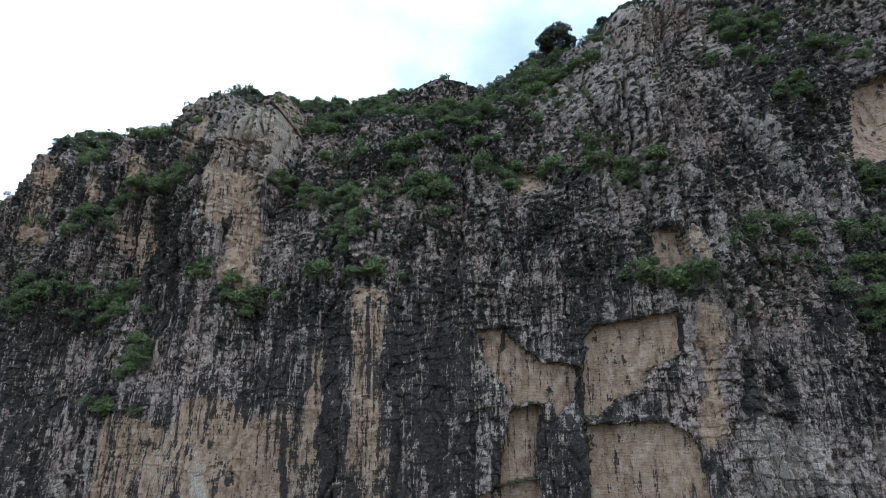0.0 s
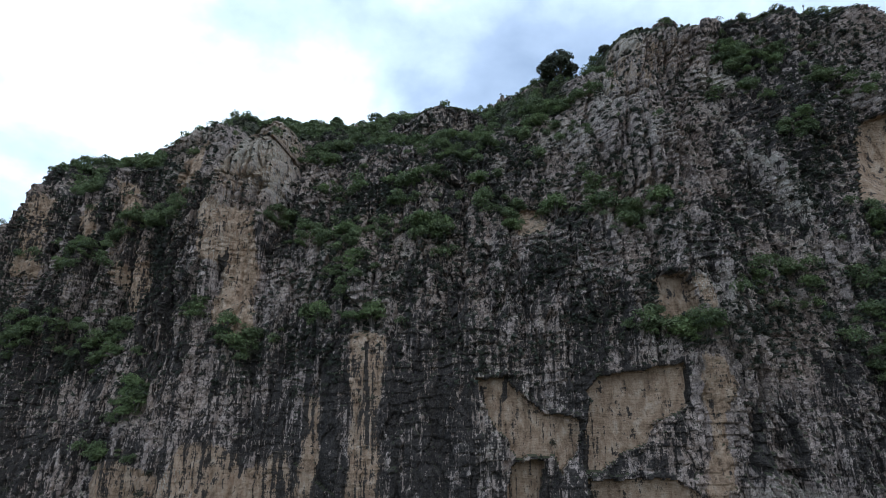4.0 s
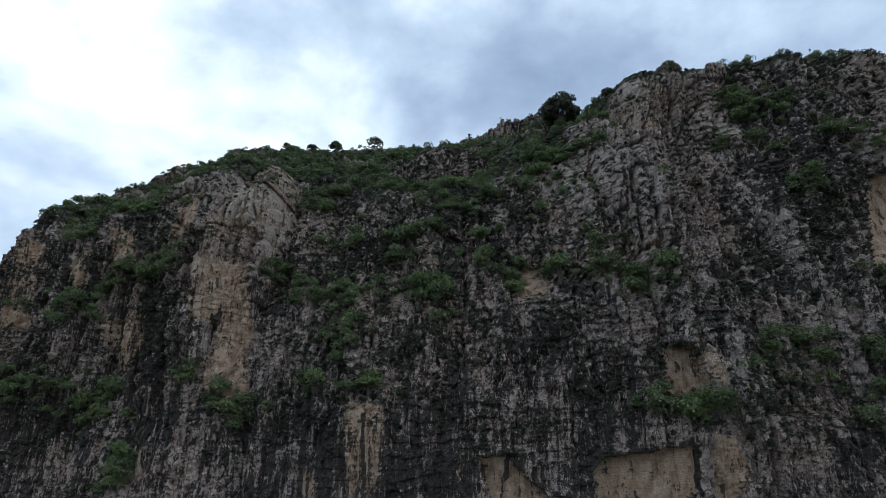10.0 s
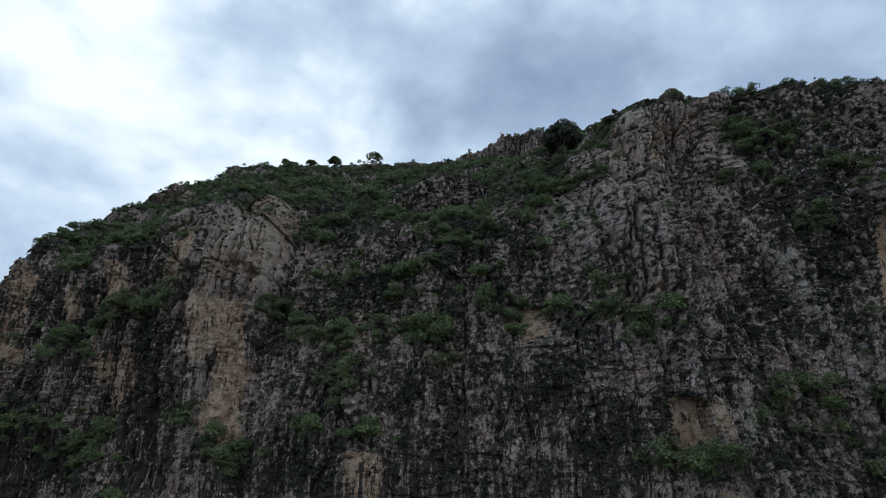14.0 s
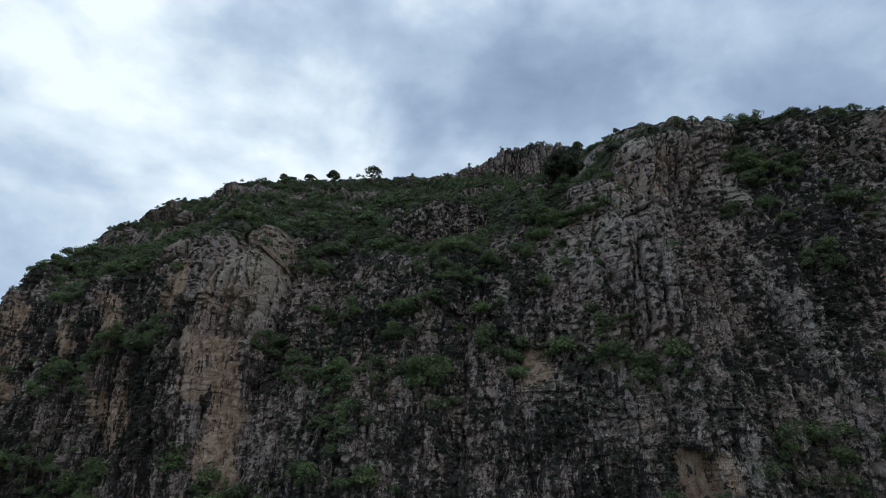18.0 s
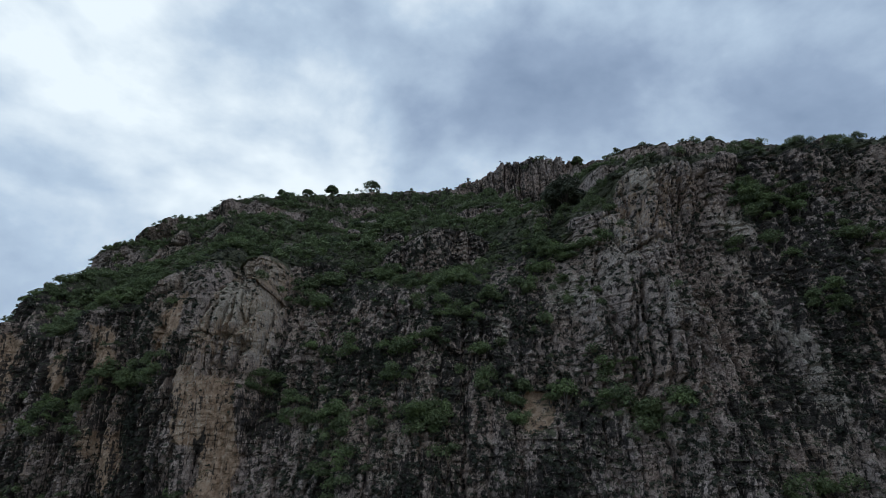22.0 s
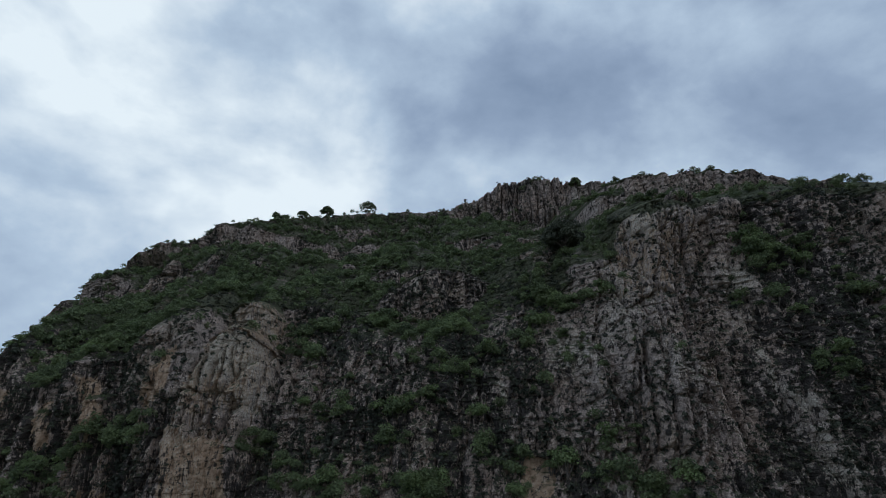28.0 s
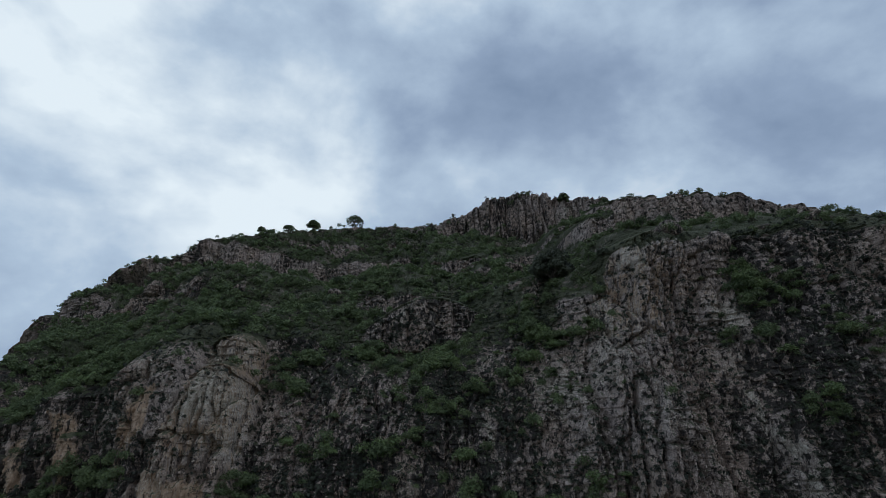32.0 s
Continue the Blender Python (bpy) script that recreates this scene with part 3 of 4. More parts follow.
    for sx, fx, w, top, foot in STAINS + FINE_STAINS:
        at = sx + (fx - sx) * np.clip((top - z) / max(top - foot, 14 if foot > 0 else 25), 0, 1)
        edge = w * (0.85 + 0.7 * grad_noise(z / 3, z * 0 + sx, 70) + 0.5 * grad_noise(z / 1.1, x * 0.4 + sx, 71))
        inn = step(1.15, 0.8, np.abs(x + 0.4 * grad_noise(z / 9, z * 0 + sx, 72) - at) / np.maximum(edge, 0.12))
        ragged = top + 2.5 * grad_noise(x / 0.7, z * 0 + sx, 73)
        stain_shade = np.maximum(stain_shade, (0.85 if w < 1.9 else 0.60) * inn * step(foot - 2, foot + 2, z + 3 * grad_noise(x / 0.6, x * 0 + sx, 74)) * step(ragged + 1, ragged - 1, z))
    zone = 0.24 + 0.55 * fbm(x / 14, z / 22, 80, 3) + 0.55 * fbm(x / 3.5, z / 9, 82, 3)
    zone = zone + 0.14 * step(-30, -24, x) * step(24, 14, x) * step(36, 44, z) * step(108, 98, z) * (which == 0)
    zone = zone + 0.10 * step(-8, 0, x) * step(34, 24, x) * step(34, 40, z) * step(64, 56, z)
    zone = zone + 0.31 * (which == 3) * step(30, 44, z) + 0.08 * step(44, 52, x) * step(26, 40, z) * step(84, 70, z)
    zone = zone - 0.14 * step(22, 28, x) * step(64, 52, x) * step(32, 38, z) * step(66, 58, z) + 0.04 * step(32, 38, x) * step(30, 24, z)
    zone = zone + 0.13 * step(47, 52, x) * step(44, 52, z) * step(92, 80, z) + 0.24 * step(-27, -23, x) * step(4, 0, x) * step(40, 34, z) - 0.18 * step(46, 52, x) * step(80, 88, z)
    post = sum(np.exp(-((x - p[0]) / p[1]) ** 4) * step(p[3] + 1, p[3] - 1, z) * step(40, 52, z) for p in PILLARS) * (which == 3)
    bare_head = (which == 2) * step(62, 68, z)
    zone = zone + 0.14 * step(44, 34, z) * step(36, 30, x) + 0.10 * step(-24, -34, x) * step(30, 22, z) + 0.40 * step(55, 60, x) * step(78, 72, x) * step(80, 86, z) * (y < 125)
    zone = zone - 0.56 * spur - 0.60 * dome * (1 - bare_head) * (1 - spur) - 0.30 * post - 0.72 * bare_head - 0.10 * step(122, 145, y) - 0.06 * (which != 0) * step(34, 24, z) + 0.26 * step(-56, -60, x) * step(46, 36, z)
    stain_shade = np.maximum(stain_shade, np.clip(zone, -0.35, 0.60)) - 1.1 * slab * (stain_shade < 0.5) - 0.30 * ochre * (stain_shade < 0.55)
    # overhang shade painted as a broken black line just above each slab
    stain_shade = np.maximum(stain_shade, 0.75 * roof * step(-0.3, 0.1, grad_noise(x / 1.3, z / 1.3, 75)))
    tan = np.maximum(slab, 0.85 * ochre) + 0.32 * bare_head + 0.22 * spur + 0.20 * dome + 0.10 * step(160, 190, y) + 0.36 * post + 0.22 * np.clip(fbm(x / 16, z / 14, 84, 3), 0, 1) * step(70, 30, z) + 0.16 * step(32, 38, x) * step(44, 36, z)
    pale, washed = 0.12 + 0.5 * fbm(x / 12, z / 18, 90, 3), np.zeros(x.shape)
    for px, pz, rx, rz in [(57, 66, 1.8, 9), (53.5, 76, 1.2, 7), (10.5, 74, 0.8, 4), (6.0, 55, 2.4, 0.8), (-8, 50, 1.4, 1.3), (-21, 57, 1.6, 3), (-34.5, 8, 1.5, 10), (-57, 14, 0.9, 6), (-60, 8, 0.8, 8), (46, 16, 2.2, 3)]:
        washed = np.maximum(washed, np.exp(-((x - px - 0.25 * (pz - z)) / rx) ** 2 - ((z - pz) / rz) ** 2))
    washed = washed * np.clip(0.85 + 1.2 * fbm(x / 1.6, z / 3.5, 99, 3), 0, 1)
    pale, stain_shade = np.maximum(pale, 0.8 * washed), stain_shade - 0.7 * washed - 0.45 * fins
    pale = np.maximum(pale, 0.50 * fins) + 0.12 * spur + 0.13 * bare_head + 0.12 * dome
    return y, which, cliff, slab_id * (slab > 0), stain_shade, tan, pale * cliff * (1 - slab), seam


# ---- the mountain, built as one grid and split into its masses of rock ----
COLS = np.concatenate([np.arange(-230, -112, 1.4), np.arange(-112, -60, 0.36), np.arange(-60, 66, 0.22), np.arange(66, 100, 0.36), np.arange(100, 180.5, 1.4)])
crest = curve(COLS, RIDGE) + 0.8 * fbm(COLS / 6, COLS * 0 + 0.7, 95, 3)
# rows lie closest on the wall that the eye rises past
SHARE = np.concatenate([np.linspace(0, 1, 13)[:-1], 1 + np.linspace(0, 1, 461)[:-1], 2 + np.linspace(0, 1, 151)])
ROWS_UP = len(SHARE)
GX = np.repeat(COLS[None, :], ROWS_UP, 0)
GZ = np.stack([np.interp(SHARE, (0, 1, 2, 3), (-5, 4, min(112, 0.75 * c), c)) for c in crest], 1)
GY, MASS, CLIFF, SLAB, STAIN_SHADE, TAN, PALE, SEAM = surface(GX, GZ)
BACK = []                                            # the far side, going down behind the crest
for back, drop in ((2.5, 0.3), (7, 2.5), (20, 12), (60, 60)):
    BACK.append((GX[-1], GY[-1] + back, GZ[-1] - drop))
GX, GY, GZ = (np.vstack([g] + [b[i][None] for b in BACK]) for i, g in enumerate((GX, GY, GZ)))
MASS, CLIFF, SLAB, STAIN_SHADE, TAN, PALE, SEAM = (np.vstack([g] + [g[-1:]] * len(BACK)) for g in (MASS, CLIFF, SLAB, STAIN_SHADE, TAN, PALE, SEAM))
CLIFF[-4:] = 0


def mesh_of(name, verts, faces, material, smooth=False, attrs=None):
    """A mesh from arrays; every face has the same number of corners."""
    me = bpy.data.meshes.new(name)
    n, k = faces.shape
    me.vertices.add(len(verts))
    me.vertices.foreach_set("co", np.ascontiguousarray(verts, np.float32).ravel())
    me.loops.add(n * k)
    me.loops.foreach_set("vertex_index", np.ascontiguousarray(faces, np.int32).ravel())
    me.polygons.add(n)
    me.polygons.foreach_set("loop_start", np.arange(0, n * k, k, dtype=np.int32))
    me.polygons.foreach_set("use_smooth", np.full(n, smooth))
    for key, values in (attrs or {}).items():
        me.attributes.new(key, "FLOAT", "POINT").data.foreach_set("value", np.ascontiguousarray(values, np.float32).ravel())
    me.update(calc_edges=True)
    me.materials.append(material)
    return me


def part(name, me, parent, label=""):
    ob = new(name, me)
    ob.parent = parent
    return tagged(ob, label)


MASSES = {
    0: ("cliff_wall_1", "grey limestone cliff with black water stains and broken tan slabs", "cliff"),
    1: ("rock_knoll", "rugged grey rock knoll standing out of green scrub", "rock knoll"),
    2: ("rock_tower", "tall grey limestone tower with a tan broken face", "rock tower"),
    3: ("cliff_wall_2", "dark ribbed limestone cliff with tan streaks and bushy ledges", "cliff"),
    4: ("rock_buttress", "pale grey fluted limestone buttress with tufts of scrub", "rock buttress"),
    5: ("cliff_wall_3", "dark weathered limestone cliff speckled with small shrubs", "cliff"),
    6: ("hillside", "steep green scrub-covered hillside with bands of bare rock", "hillside"),
    7: ("summit_crag", "grey vertically fissured crag that crowns the hill", "crag"),
    8: ("ridge_crag", "rounded grey limestone crag on the ridge above the cliff", "crag"),
    9: ("lower_cliff_wall", "tan and grey streaked limestone wall under the tower", "cliff"),
}
kind_of = MASS.copy()
wob = 2.5 * fbm(GX / 6, GZ / 6, 101, 3)
kind_of[(MASS == 0) & (GZ + wob > 84)] = 6
kind_of[(MASS == 3) & (GZ + wob > 90)] = 6
kind_of[(MASS == 0) & (GX + wob > 24 + 0.12 * (GZ - 70)) & (GZ + wob > 44)] = 4
kind_of[(MASS == 0) & (GX + wob > 49)] = 5
kind_of[(MASS == 0) & (GX + wob > 24) & (GZ + wob > 117)] = 6
kind_of[(MASS == 0) & (GX + wob > 42) & (GX + wob < 88) & (GZ + wob > 130) & (GZ < 148) & (GY < 180)] = 8
kind_of[(MASS == 0) & (GX + wob > 12) & (GZ > 161 + 0.12 * (GX - 20)) & (GY > 225)] = 7
kind_of[((MASS == 2) | (MASS == 0) | (MASS == 3)) & (GX + wob < -16) & (GZ + wob < 38)] = 9
kind_of[(kind_of == 2) & (GZ > 96)] = 6
kind_of[-4:] = 6
# broken slabs, the tower's bare face and the pillars are pieces of their walls
home = kind_of.copy()
PIECES = {}
for n in range(1, len(SLABS) + 1):
    mine = (SLAB == n) & (MASS == 0)
    if mine.any():
        kind_of[mine] = 20 + n
        PIECES[20 + n] = ("broken_slab", int(np.bincount(home[mine]).argmax()), "smooth tan face where rock broke away")
bare = inside(GX + 1.2 * fbm(GX / 2.6, GZ / 5, 60, 3), GZ, OCHRE[0]) & (kind_of == 2)
kind_of[bare] = 40
PIECES[40] = ("bare_face", 2, "tan unweathered rock face")
for n, (px, w, out, head) in enumerate(PILLARS):
    mine = (np.abs(GX - px) < 0.95 * w) & (GZ < head + 0.5) & (GZ > 46 + wob) & (kind_of == 3)
    kind_of[mine] = 50 + n
    PIECES[50 + n] = ("pillar", 3, "upright pillar of grey and tan rock")
soft_slope = np.gradient(face(GX, GZ)[0], axis=0) / np.maximum(np.abs(np.gradient(GZ, axis=0)), 1e-3)
patchy = 0.5 + 0.9 * fbm(GX / 9, GY / 14 + GZ / 9, 120, 3)
TURF = step(0.5, 1.2, soft_slope) * (0.55 + 0.40 * step(0.25, 0.6, patchy)) * step(84, 96, GZ)
rows, cols = GX.shape
index = np.arange(rows * cols).reshape(rows, cols)
quads = np.stack([index[:-1, :-1], index[:-1, 1:], index[1:, 1:], index[1:, :-1]], -1).reshape(-1, 4)
quad_kind = kind_of[:-1, :-1].ravel()
points = np.stack([GX.ravel(), GY.ravel(), GZ.ravel()], -1)


def rock_mesh(name, key):
    mine = quads[quad_kind == key]
    used, renum = np.unique(mine, return_inverse=True)
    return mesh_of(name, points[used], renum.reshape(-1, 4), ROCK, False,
                   {"tan": TAN.ravel()[used], "stain_shade": STAIN_SHADE.ravel()[used], "pale": PALE.ravel()[used], "turf": TURF.ravel()[used]})


WALLS = {}
for key, (name, label, category) in MASSES.items():
    WALLS[key] = tagged(new(name, rock_mesh(name, key)), label, category, kind="structure")
for key, (name, of, label) in PIECES.items():
    if (quad_kind == key).any():
        part(name, rock_mesh(name, key), WALLS[of], label)

# valley floor, one sheet out to the horizon, and the foot of the mountain stands in it
r = np.concatenate([np.linspace(0, 400, 41), np.geomspace(440, 4600, 24)])
a = np.linspace(0, 2 * np.pi, 97)[:-1]
rr, aa = np.meshgrid(r, a, indexing="ij")
gx, gy = rr * np.sin(aa), rr * np.cos(aa)
gz = 1.5 * fbm(gx / 60, gy / 60, 110, 3) + np.where(rr > 500, 30 * np.abs(fbm(gx / 900, gy / 900, 113, 3)), 0)
gi = np.arange(rr.size).reshape(rr.shape)
gf = np.stack([gi[:-1], np.roll(gi, -1, 1)[:-1], np.roll(gi, -1, 1)[1:], gi[1:]], -1).reshape(-1, 4)[96:]
gf = np.concatenate([gf, np.stack([gi[0], gi[0], np.roll(gi[1], -1), gi[1]], -1)[:0]])
centre = np.stack([gi[1][0::2], gi[1][1::2], np.roll(gi[1], -2)[0::2], np.full(48, gi[0][0])], -1)
ground_me = mesh_of("ground", np.stack([gx.ravel(), gy.ravel(), gz.ravel()], -1), np.concatenate([gf, centre[:, [3, 0, 1, 2]]])[:, ::-1], EARTH, True)
tagged(new("ground", ground_me), "flat valley floor of dry earth and grass", "ground", kind="structure")


# ---- plants ----
RNG = np.random.RandomState(5)


def leaf_cloud(lobes, count, size, rng, flat=0.5):
    """Leaf sprays as small pointed blades set over rounded lobes (x, y, z, radius, height). Returns corner points, three a blade."""
    lobes = np.array(lobes, float)
    weight = lobes[:, 3] ** 2
    pick = rng.choice(len(lobes), count, p=weight / weight.sum())
    d = rng.normal(size=(count, 3))
    d[:, 2] = np.abs(d[:, 2]) * 1.1 - 0.25
    d /= np.linalg.norm(d, axis=1)[:, None]
    rad = rng.uniform(0.55, 1.08, count) ** 0.6
    c = lobes[pick, :3] + d * rad[:, None] * np.stack([lobes[pick, 3], lobes[pick, 3], lobes[pick, 4]], -1)
    n = d * 0.7 + rng.normal(size=(count, 3)) * 0.6 + np.array([0, 0, flat])
    n /= np.linalg.norm(n, axis=1)[:, None]
    u = np.cross(n, rng.normal(size=(count, 3)))
    u /= np.linalg.norm(u, axis=1)[:, None]
    v = np.cross(n, u)
    s = size * rng.uniform(0.6, 1.35, count)[:, None]
    bend = n * s * 0.25
    return np.stack([c - u * s - v * s * 0.5, c + u * s * 0.3 + bend + v * s, c + u * s - v * s * 0.45], 1).reshape(-1, 3)


def shrub_lobes(rng, width, height, count):
    out = []
    for _ in range(count):
        a, q = rng.uniform(0, 2 * np.pi), rng.uniform(0, 1) ** 0.6
        r = rng.uniform(0.20, 0.34) * width
        out.append((math.cos(a) * q * width * 0.34, math.sin(a) * q * width * 0.34, height * (0.30 + 0.38 * (1 - q * q) * rng.uniform(0.6, 1.2)), r, r * rng.uniform(0.7, 1.0) * height / width * 1.25))
    return out


def blades_of(verts):
    return np.arange(len(verts)).reshape(-1, 3)


def limb(p0, p1, r0, r1, sides=6, bow=0.0, rng=None, rings=4):
    """A tapered, slightly bent limb as points and quads."""
    p0, p1 = np.array(p0, float), np.array(p1, float)
    ax = (p1 - p0) / max(np.linalg.norm(p1 - p0), 1e-6)
    u = np.cross(ax, (0.3, 0.9, 0.1))
    u /= np.linalg.norm(u)
    v = np.cross(ax, u)
    bend = u * math.cos(bow * 7) + v * math.sin(bow * 7)
    vs = []
    for i in range(rings):
        t = i / (rings - 1)
        c = p0 + (p1 - p0) * t + bend * bow * math.sin(t * math.pi) * np.linalg.norm(p1 - p0)
        rad = r0 + (r1 - r0) * t
        for k in range(sides):
            w = 2 * math.pi * k / sides
            vs.append(c + (u * math.cos(w) + v * math.sin(w)) * rad)
    fs = [(i * sides + k, i * sides + (k + 1) % sides, (i + 1) * sides + (k + 1) % sides, (i + 1) * sides + k) for i in range(rings - 1) for k in range(sides)]
    return np.array(vs), np.array(fs)


def joined(pieces):
    vs, fs, n = [], [], 0
    for v, f in pieces:
        vs.append(v)
        fs.append(f + n)
        n += len(v)
    return np.concatenate(vs), np.concatenate(fs)


def spread(templates, places, sizes, turns, squash=None):
    """Copies of blade clouds set at many places, joined into one array."""
    out = []
    which = RNG.randint(len(templates), size=len(places))
    for i, t in enumerate(templates):
        sel = np.where(which == i)[0]
        if not len(sel):
            continue
        c, s = np.cos(turns[sel])[:, None], np.sin(turns[sel])[:, None]
        x = (t[None, :, 0] * c - t[None, :, 1] * s) * sizes[sel][:, None]
        y = (t[None, :, 0] * s + t[None, :, 1] * c) * sizes[sel][:, None]
        z = t[None, :, 2] * sizes[sel][:, None] * (1 if squash is None else squash[sel][:, None])
        out.append((np.stack([x, y, z], -1) + places[sel][:, None, :]).reshape(-1, 3))
    return np.concatenate(out)


# how thick the scrub grows: the slopes, the ledges, the joints of the walls
LEDGES_WEST = [(-140, 121, 22, 16, .9), (-132, 142, 28, 15, 0.9), (-88, 62, 4, 4, .8), (-82, 44, 7, 3, 1), (-72, 59, 7, 4, 1.0), (-70, 44, 6, 3, .9),
    (-63, 66, 4, 2.5, 1), (-58, 40, 5, 3, .8), (-54, 66, 5, 2.5, 1), (-54, 22, 5, 1.6, .8), (-50, 30, 3, 3, .9), (-43, 46, 3, 2, .6),
    (-40, 166, 42, 4, .8), (-35, 42, 2, 2, 1), (-30.5, 39.3, 3.4, 1.8, 1.6), (-30, 65, 3, 2, .8), (-24, 62, 4, 2.5, 1)]
LEDGES_MIDDLE = [(-20, 76, 8, 8, .6), (-20, 43, 2, 2, 1), (-16, 52, 3.5, 3, .8), (-14, 61, 11, 9, .6), (-13, 58, 4, 3, .8),
    (-12.5, 42.5, 3, 2.0, 1.5), (-9, 63, 6, 4, .8), (-4, 84, 14, 8, .8), (-3, 58, 5, 4, 1.4), (0, 72, 12, 9, .75), (6, 65, 8, 5, .75),
    (14, 62, 3, 2, .8), (18.5, 61, 3, 2.5, .9), (25, 66, 5, 2.5, .5), (27, 60, 5, 2.2, .6), (28, 40, 3, 1.5, .8), (28, 92, 3, 2, .8),
    (30, 58, 4, 3, .7)]
LEDGES_EAST = [(33, 39.5, 3.5, 1.6, 1.5), (34, 62, 3, 2, .6), (34, 98, 3, 2, .8), (36, 88, 3, 2, .8), (44, 185, 14, 3, 1.6), (44, 104, 3, 2, .6),
    (45, 46, 4, 3, .6), (52, 46, 6, 3, .8), (56, 88, 6, 2.5, 1), (58, 100, 5, 6, 1), (60, 34, 4, 4, 1.1), (62, 45, 7, 4, 1.0), (62, 76, 3, 2.5, 1.1),
    (66, 40, 4, 4, 1), (66, 97, 4, 4, 1), (70, 56, 5, 3, 1), (74, 88, 4, 3, .6), (76, 60, 6, 3, .9)]
LEDGES = LEDGES_WEST + LEDGES_MIDDLE + LEDGES_EAST
lie = np.abs(np.gradient(GY, axis=0) / np.maximum(np.abs(np.gradient(GZ, axis=0)), 1e-3))
clumps = 0.5 + 0.9 * fbm(GX / 7, GZ / 4, 125, 3)
open_ground = (0.05 + step(0.35, 0.70, patchy)) * (0.15 + 0.85 * np.maximum(step(0.40, 0.58, clumps), step(120, 150, GY)))
growth = step(0.45, 1.25, soft_slope) * open_ground
behind_west = (MASS == 3) * step(0, 3, GZ - curve(GX, WEST_TOP)) * step(-106, -98, GX)
growth = np.maximum(growth, behind_west * (0.4 + 0.6 * step(0.3, 0.5, clumps)))
for lx, lz, rx, rz, amount in LEDGES:
    growth = np.maximum(growth, amount * np.exp(-((GX - lx) / rx) ** 2 - ((GZ - lz) / rz) ** 2) * (0.10 + 0.90 * (open_ground if rx > 5.5 else step(0.35, 0.6, clumps))))
in_gully = step(-40, -30, GX) * step(26, 18, GX) * step(46, 54, GZ) * step(112, 104, GZ) * (GY < 150)
growth = growth * (1 - in_gully * (1 - step(0.44, 0.66, clumps)) * 0.96) * np.where(MASS == 1, 0.2, 1.0)
growth = np.maximum(growth, 0.38 * TURF * (GY > 112) * np.where(MASS == 1, 0.3, 1.0))
growth = growth * (1 - 0.9 * np.clip(TAN, 0, 1)) * (GX > -185) * (GX < 150)
growth *= np.where((GX > 36) & (GZ > 104) & (GY < 130), 0.18, 1.0)
growth *= np.where((GX > 27 + 0.32 * (GZ - 78)) & (GX < 57) & (GZ > 78) & (GZ < 120) & (GY < 128), 0.12, 1.0)
growth *= np.where((GX > 58) & (GX < 96) & (GZ > 128) & (GY < 182), 0.15, 1.0)
growth *= np.where((GX > 6) & (GX < 31) & (GZ > 92) & (GZ < 108) & (GY < 135), 0.45, 1.0)
growth[:8] = 0
growth[-28:] *= np.where(GX[-28:] > 20, 0.35, 1.0)
growth *= np.where((GX > -98) & (GX < -88) & (GZ < 83) & (GY < 132), 0.1, 1.0)
growth *= np.where((GX > -60) & (GX < -28) & (GZ > 70) & (GZ < 96) & (GY < 126), 0.15, 1.0)
dx = np.gradient(GX, axis=1)
area = np.abs(dx) * np.hypot(np.gradient(GY, axis=0), np.gradient(GZ, axis=0))
area[-4:] = 0


def sow(weight, count, sink=0.15):
    p = (weight * area).ravel()
    i = RNG.choice(p.size, count, p=p / p.sum())
    xyz = points[i] + np.stack([RNG.uniform(-0.2, 0.2, count), np.zeros(count), np.full(count, -sink)], -1)
    return xyz, i


T_NEAR = [leaf_cloud(shrub_lobes(RNG, 1.0, RNG.uniform(0.7, 1.0), RNG.randint(8, 13)), 380, 0.050, RNG) for _ in range(8)]
T_FAR = [leaf_cloud(shrub_lobes(RNG, 1.0, RNG.uniform(0.7, 0.95), RNG.randint(6, 10)), 100, 0.090, RNG) for _ in range(8)]
T_TUFT = [leaf_cloud(shrub_lobes(RNG, 1.0, 0.8, 4), 17, 0.22, RNG) for _ in range(6)]

near_w = growth * step(128, 112, GY)
far_w = growth * step(108, 125, GY) * np.where(GY > 160, 0.8, 1.0)


def scrub(name, label, templates, weight, count, lo, hi, material, power=2.0):
    xyz, i = sow(weight, count)
    sizes = lo + (hi - lo) * RNG.uniform(0, 1, count) ** power
    xyz[:, 1] -= 0.28 * sizes * CLIFF.ravel()[i]
    v = spread(templates, xyz, sizes, RNG.uniform(0, 6.28, count), RNG.uniform(0.75, 1.2, count))
    ob = new(name, mesh_of(name, v, blades_of(v), material))
    return tagged(ob, label, "scrub", kind="stuff")


scrub("ledge_scrub", "green shrubs rooted in ledges of the cliff", T_NEAR, near_w, 1300, 0.8, 3.8, LEAF)
scrub("fresh_ledge_scrub", "bright green bushes growing on the cliff ledges", T_NEAR, near_w ** 2, 480, 1.0, 3.6, LEAF_BRIGHT)
scrub("hillside_scrub", "dense green scrub covering the upper hillside", T_FAR, far_w, 8800, 0.8, 3.2, LEAF)
scrub("fresh_hillside_scrub", "bright green bushes among the hillside scrub", T_FAR, far_w ** 2, 2200, 1.0, 2.9, LEAF_BRIGHT)
scrub("dry_scrub", "brownish dry scrub on stony slopes", T_FAR, np.clip(growth, 0.08, 1), 1200, 0.8, 2.0, LEAF_DRY)
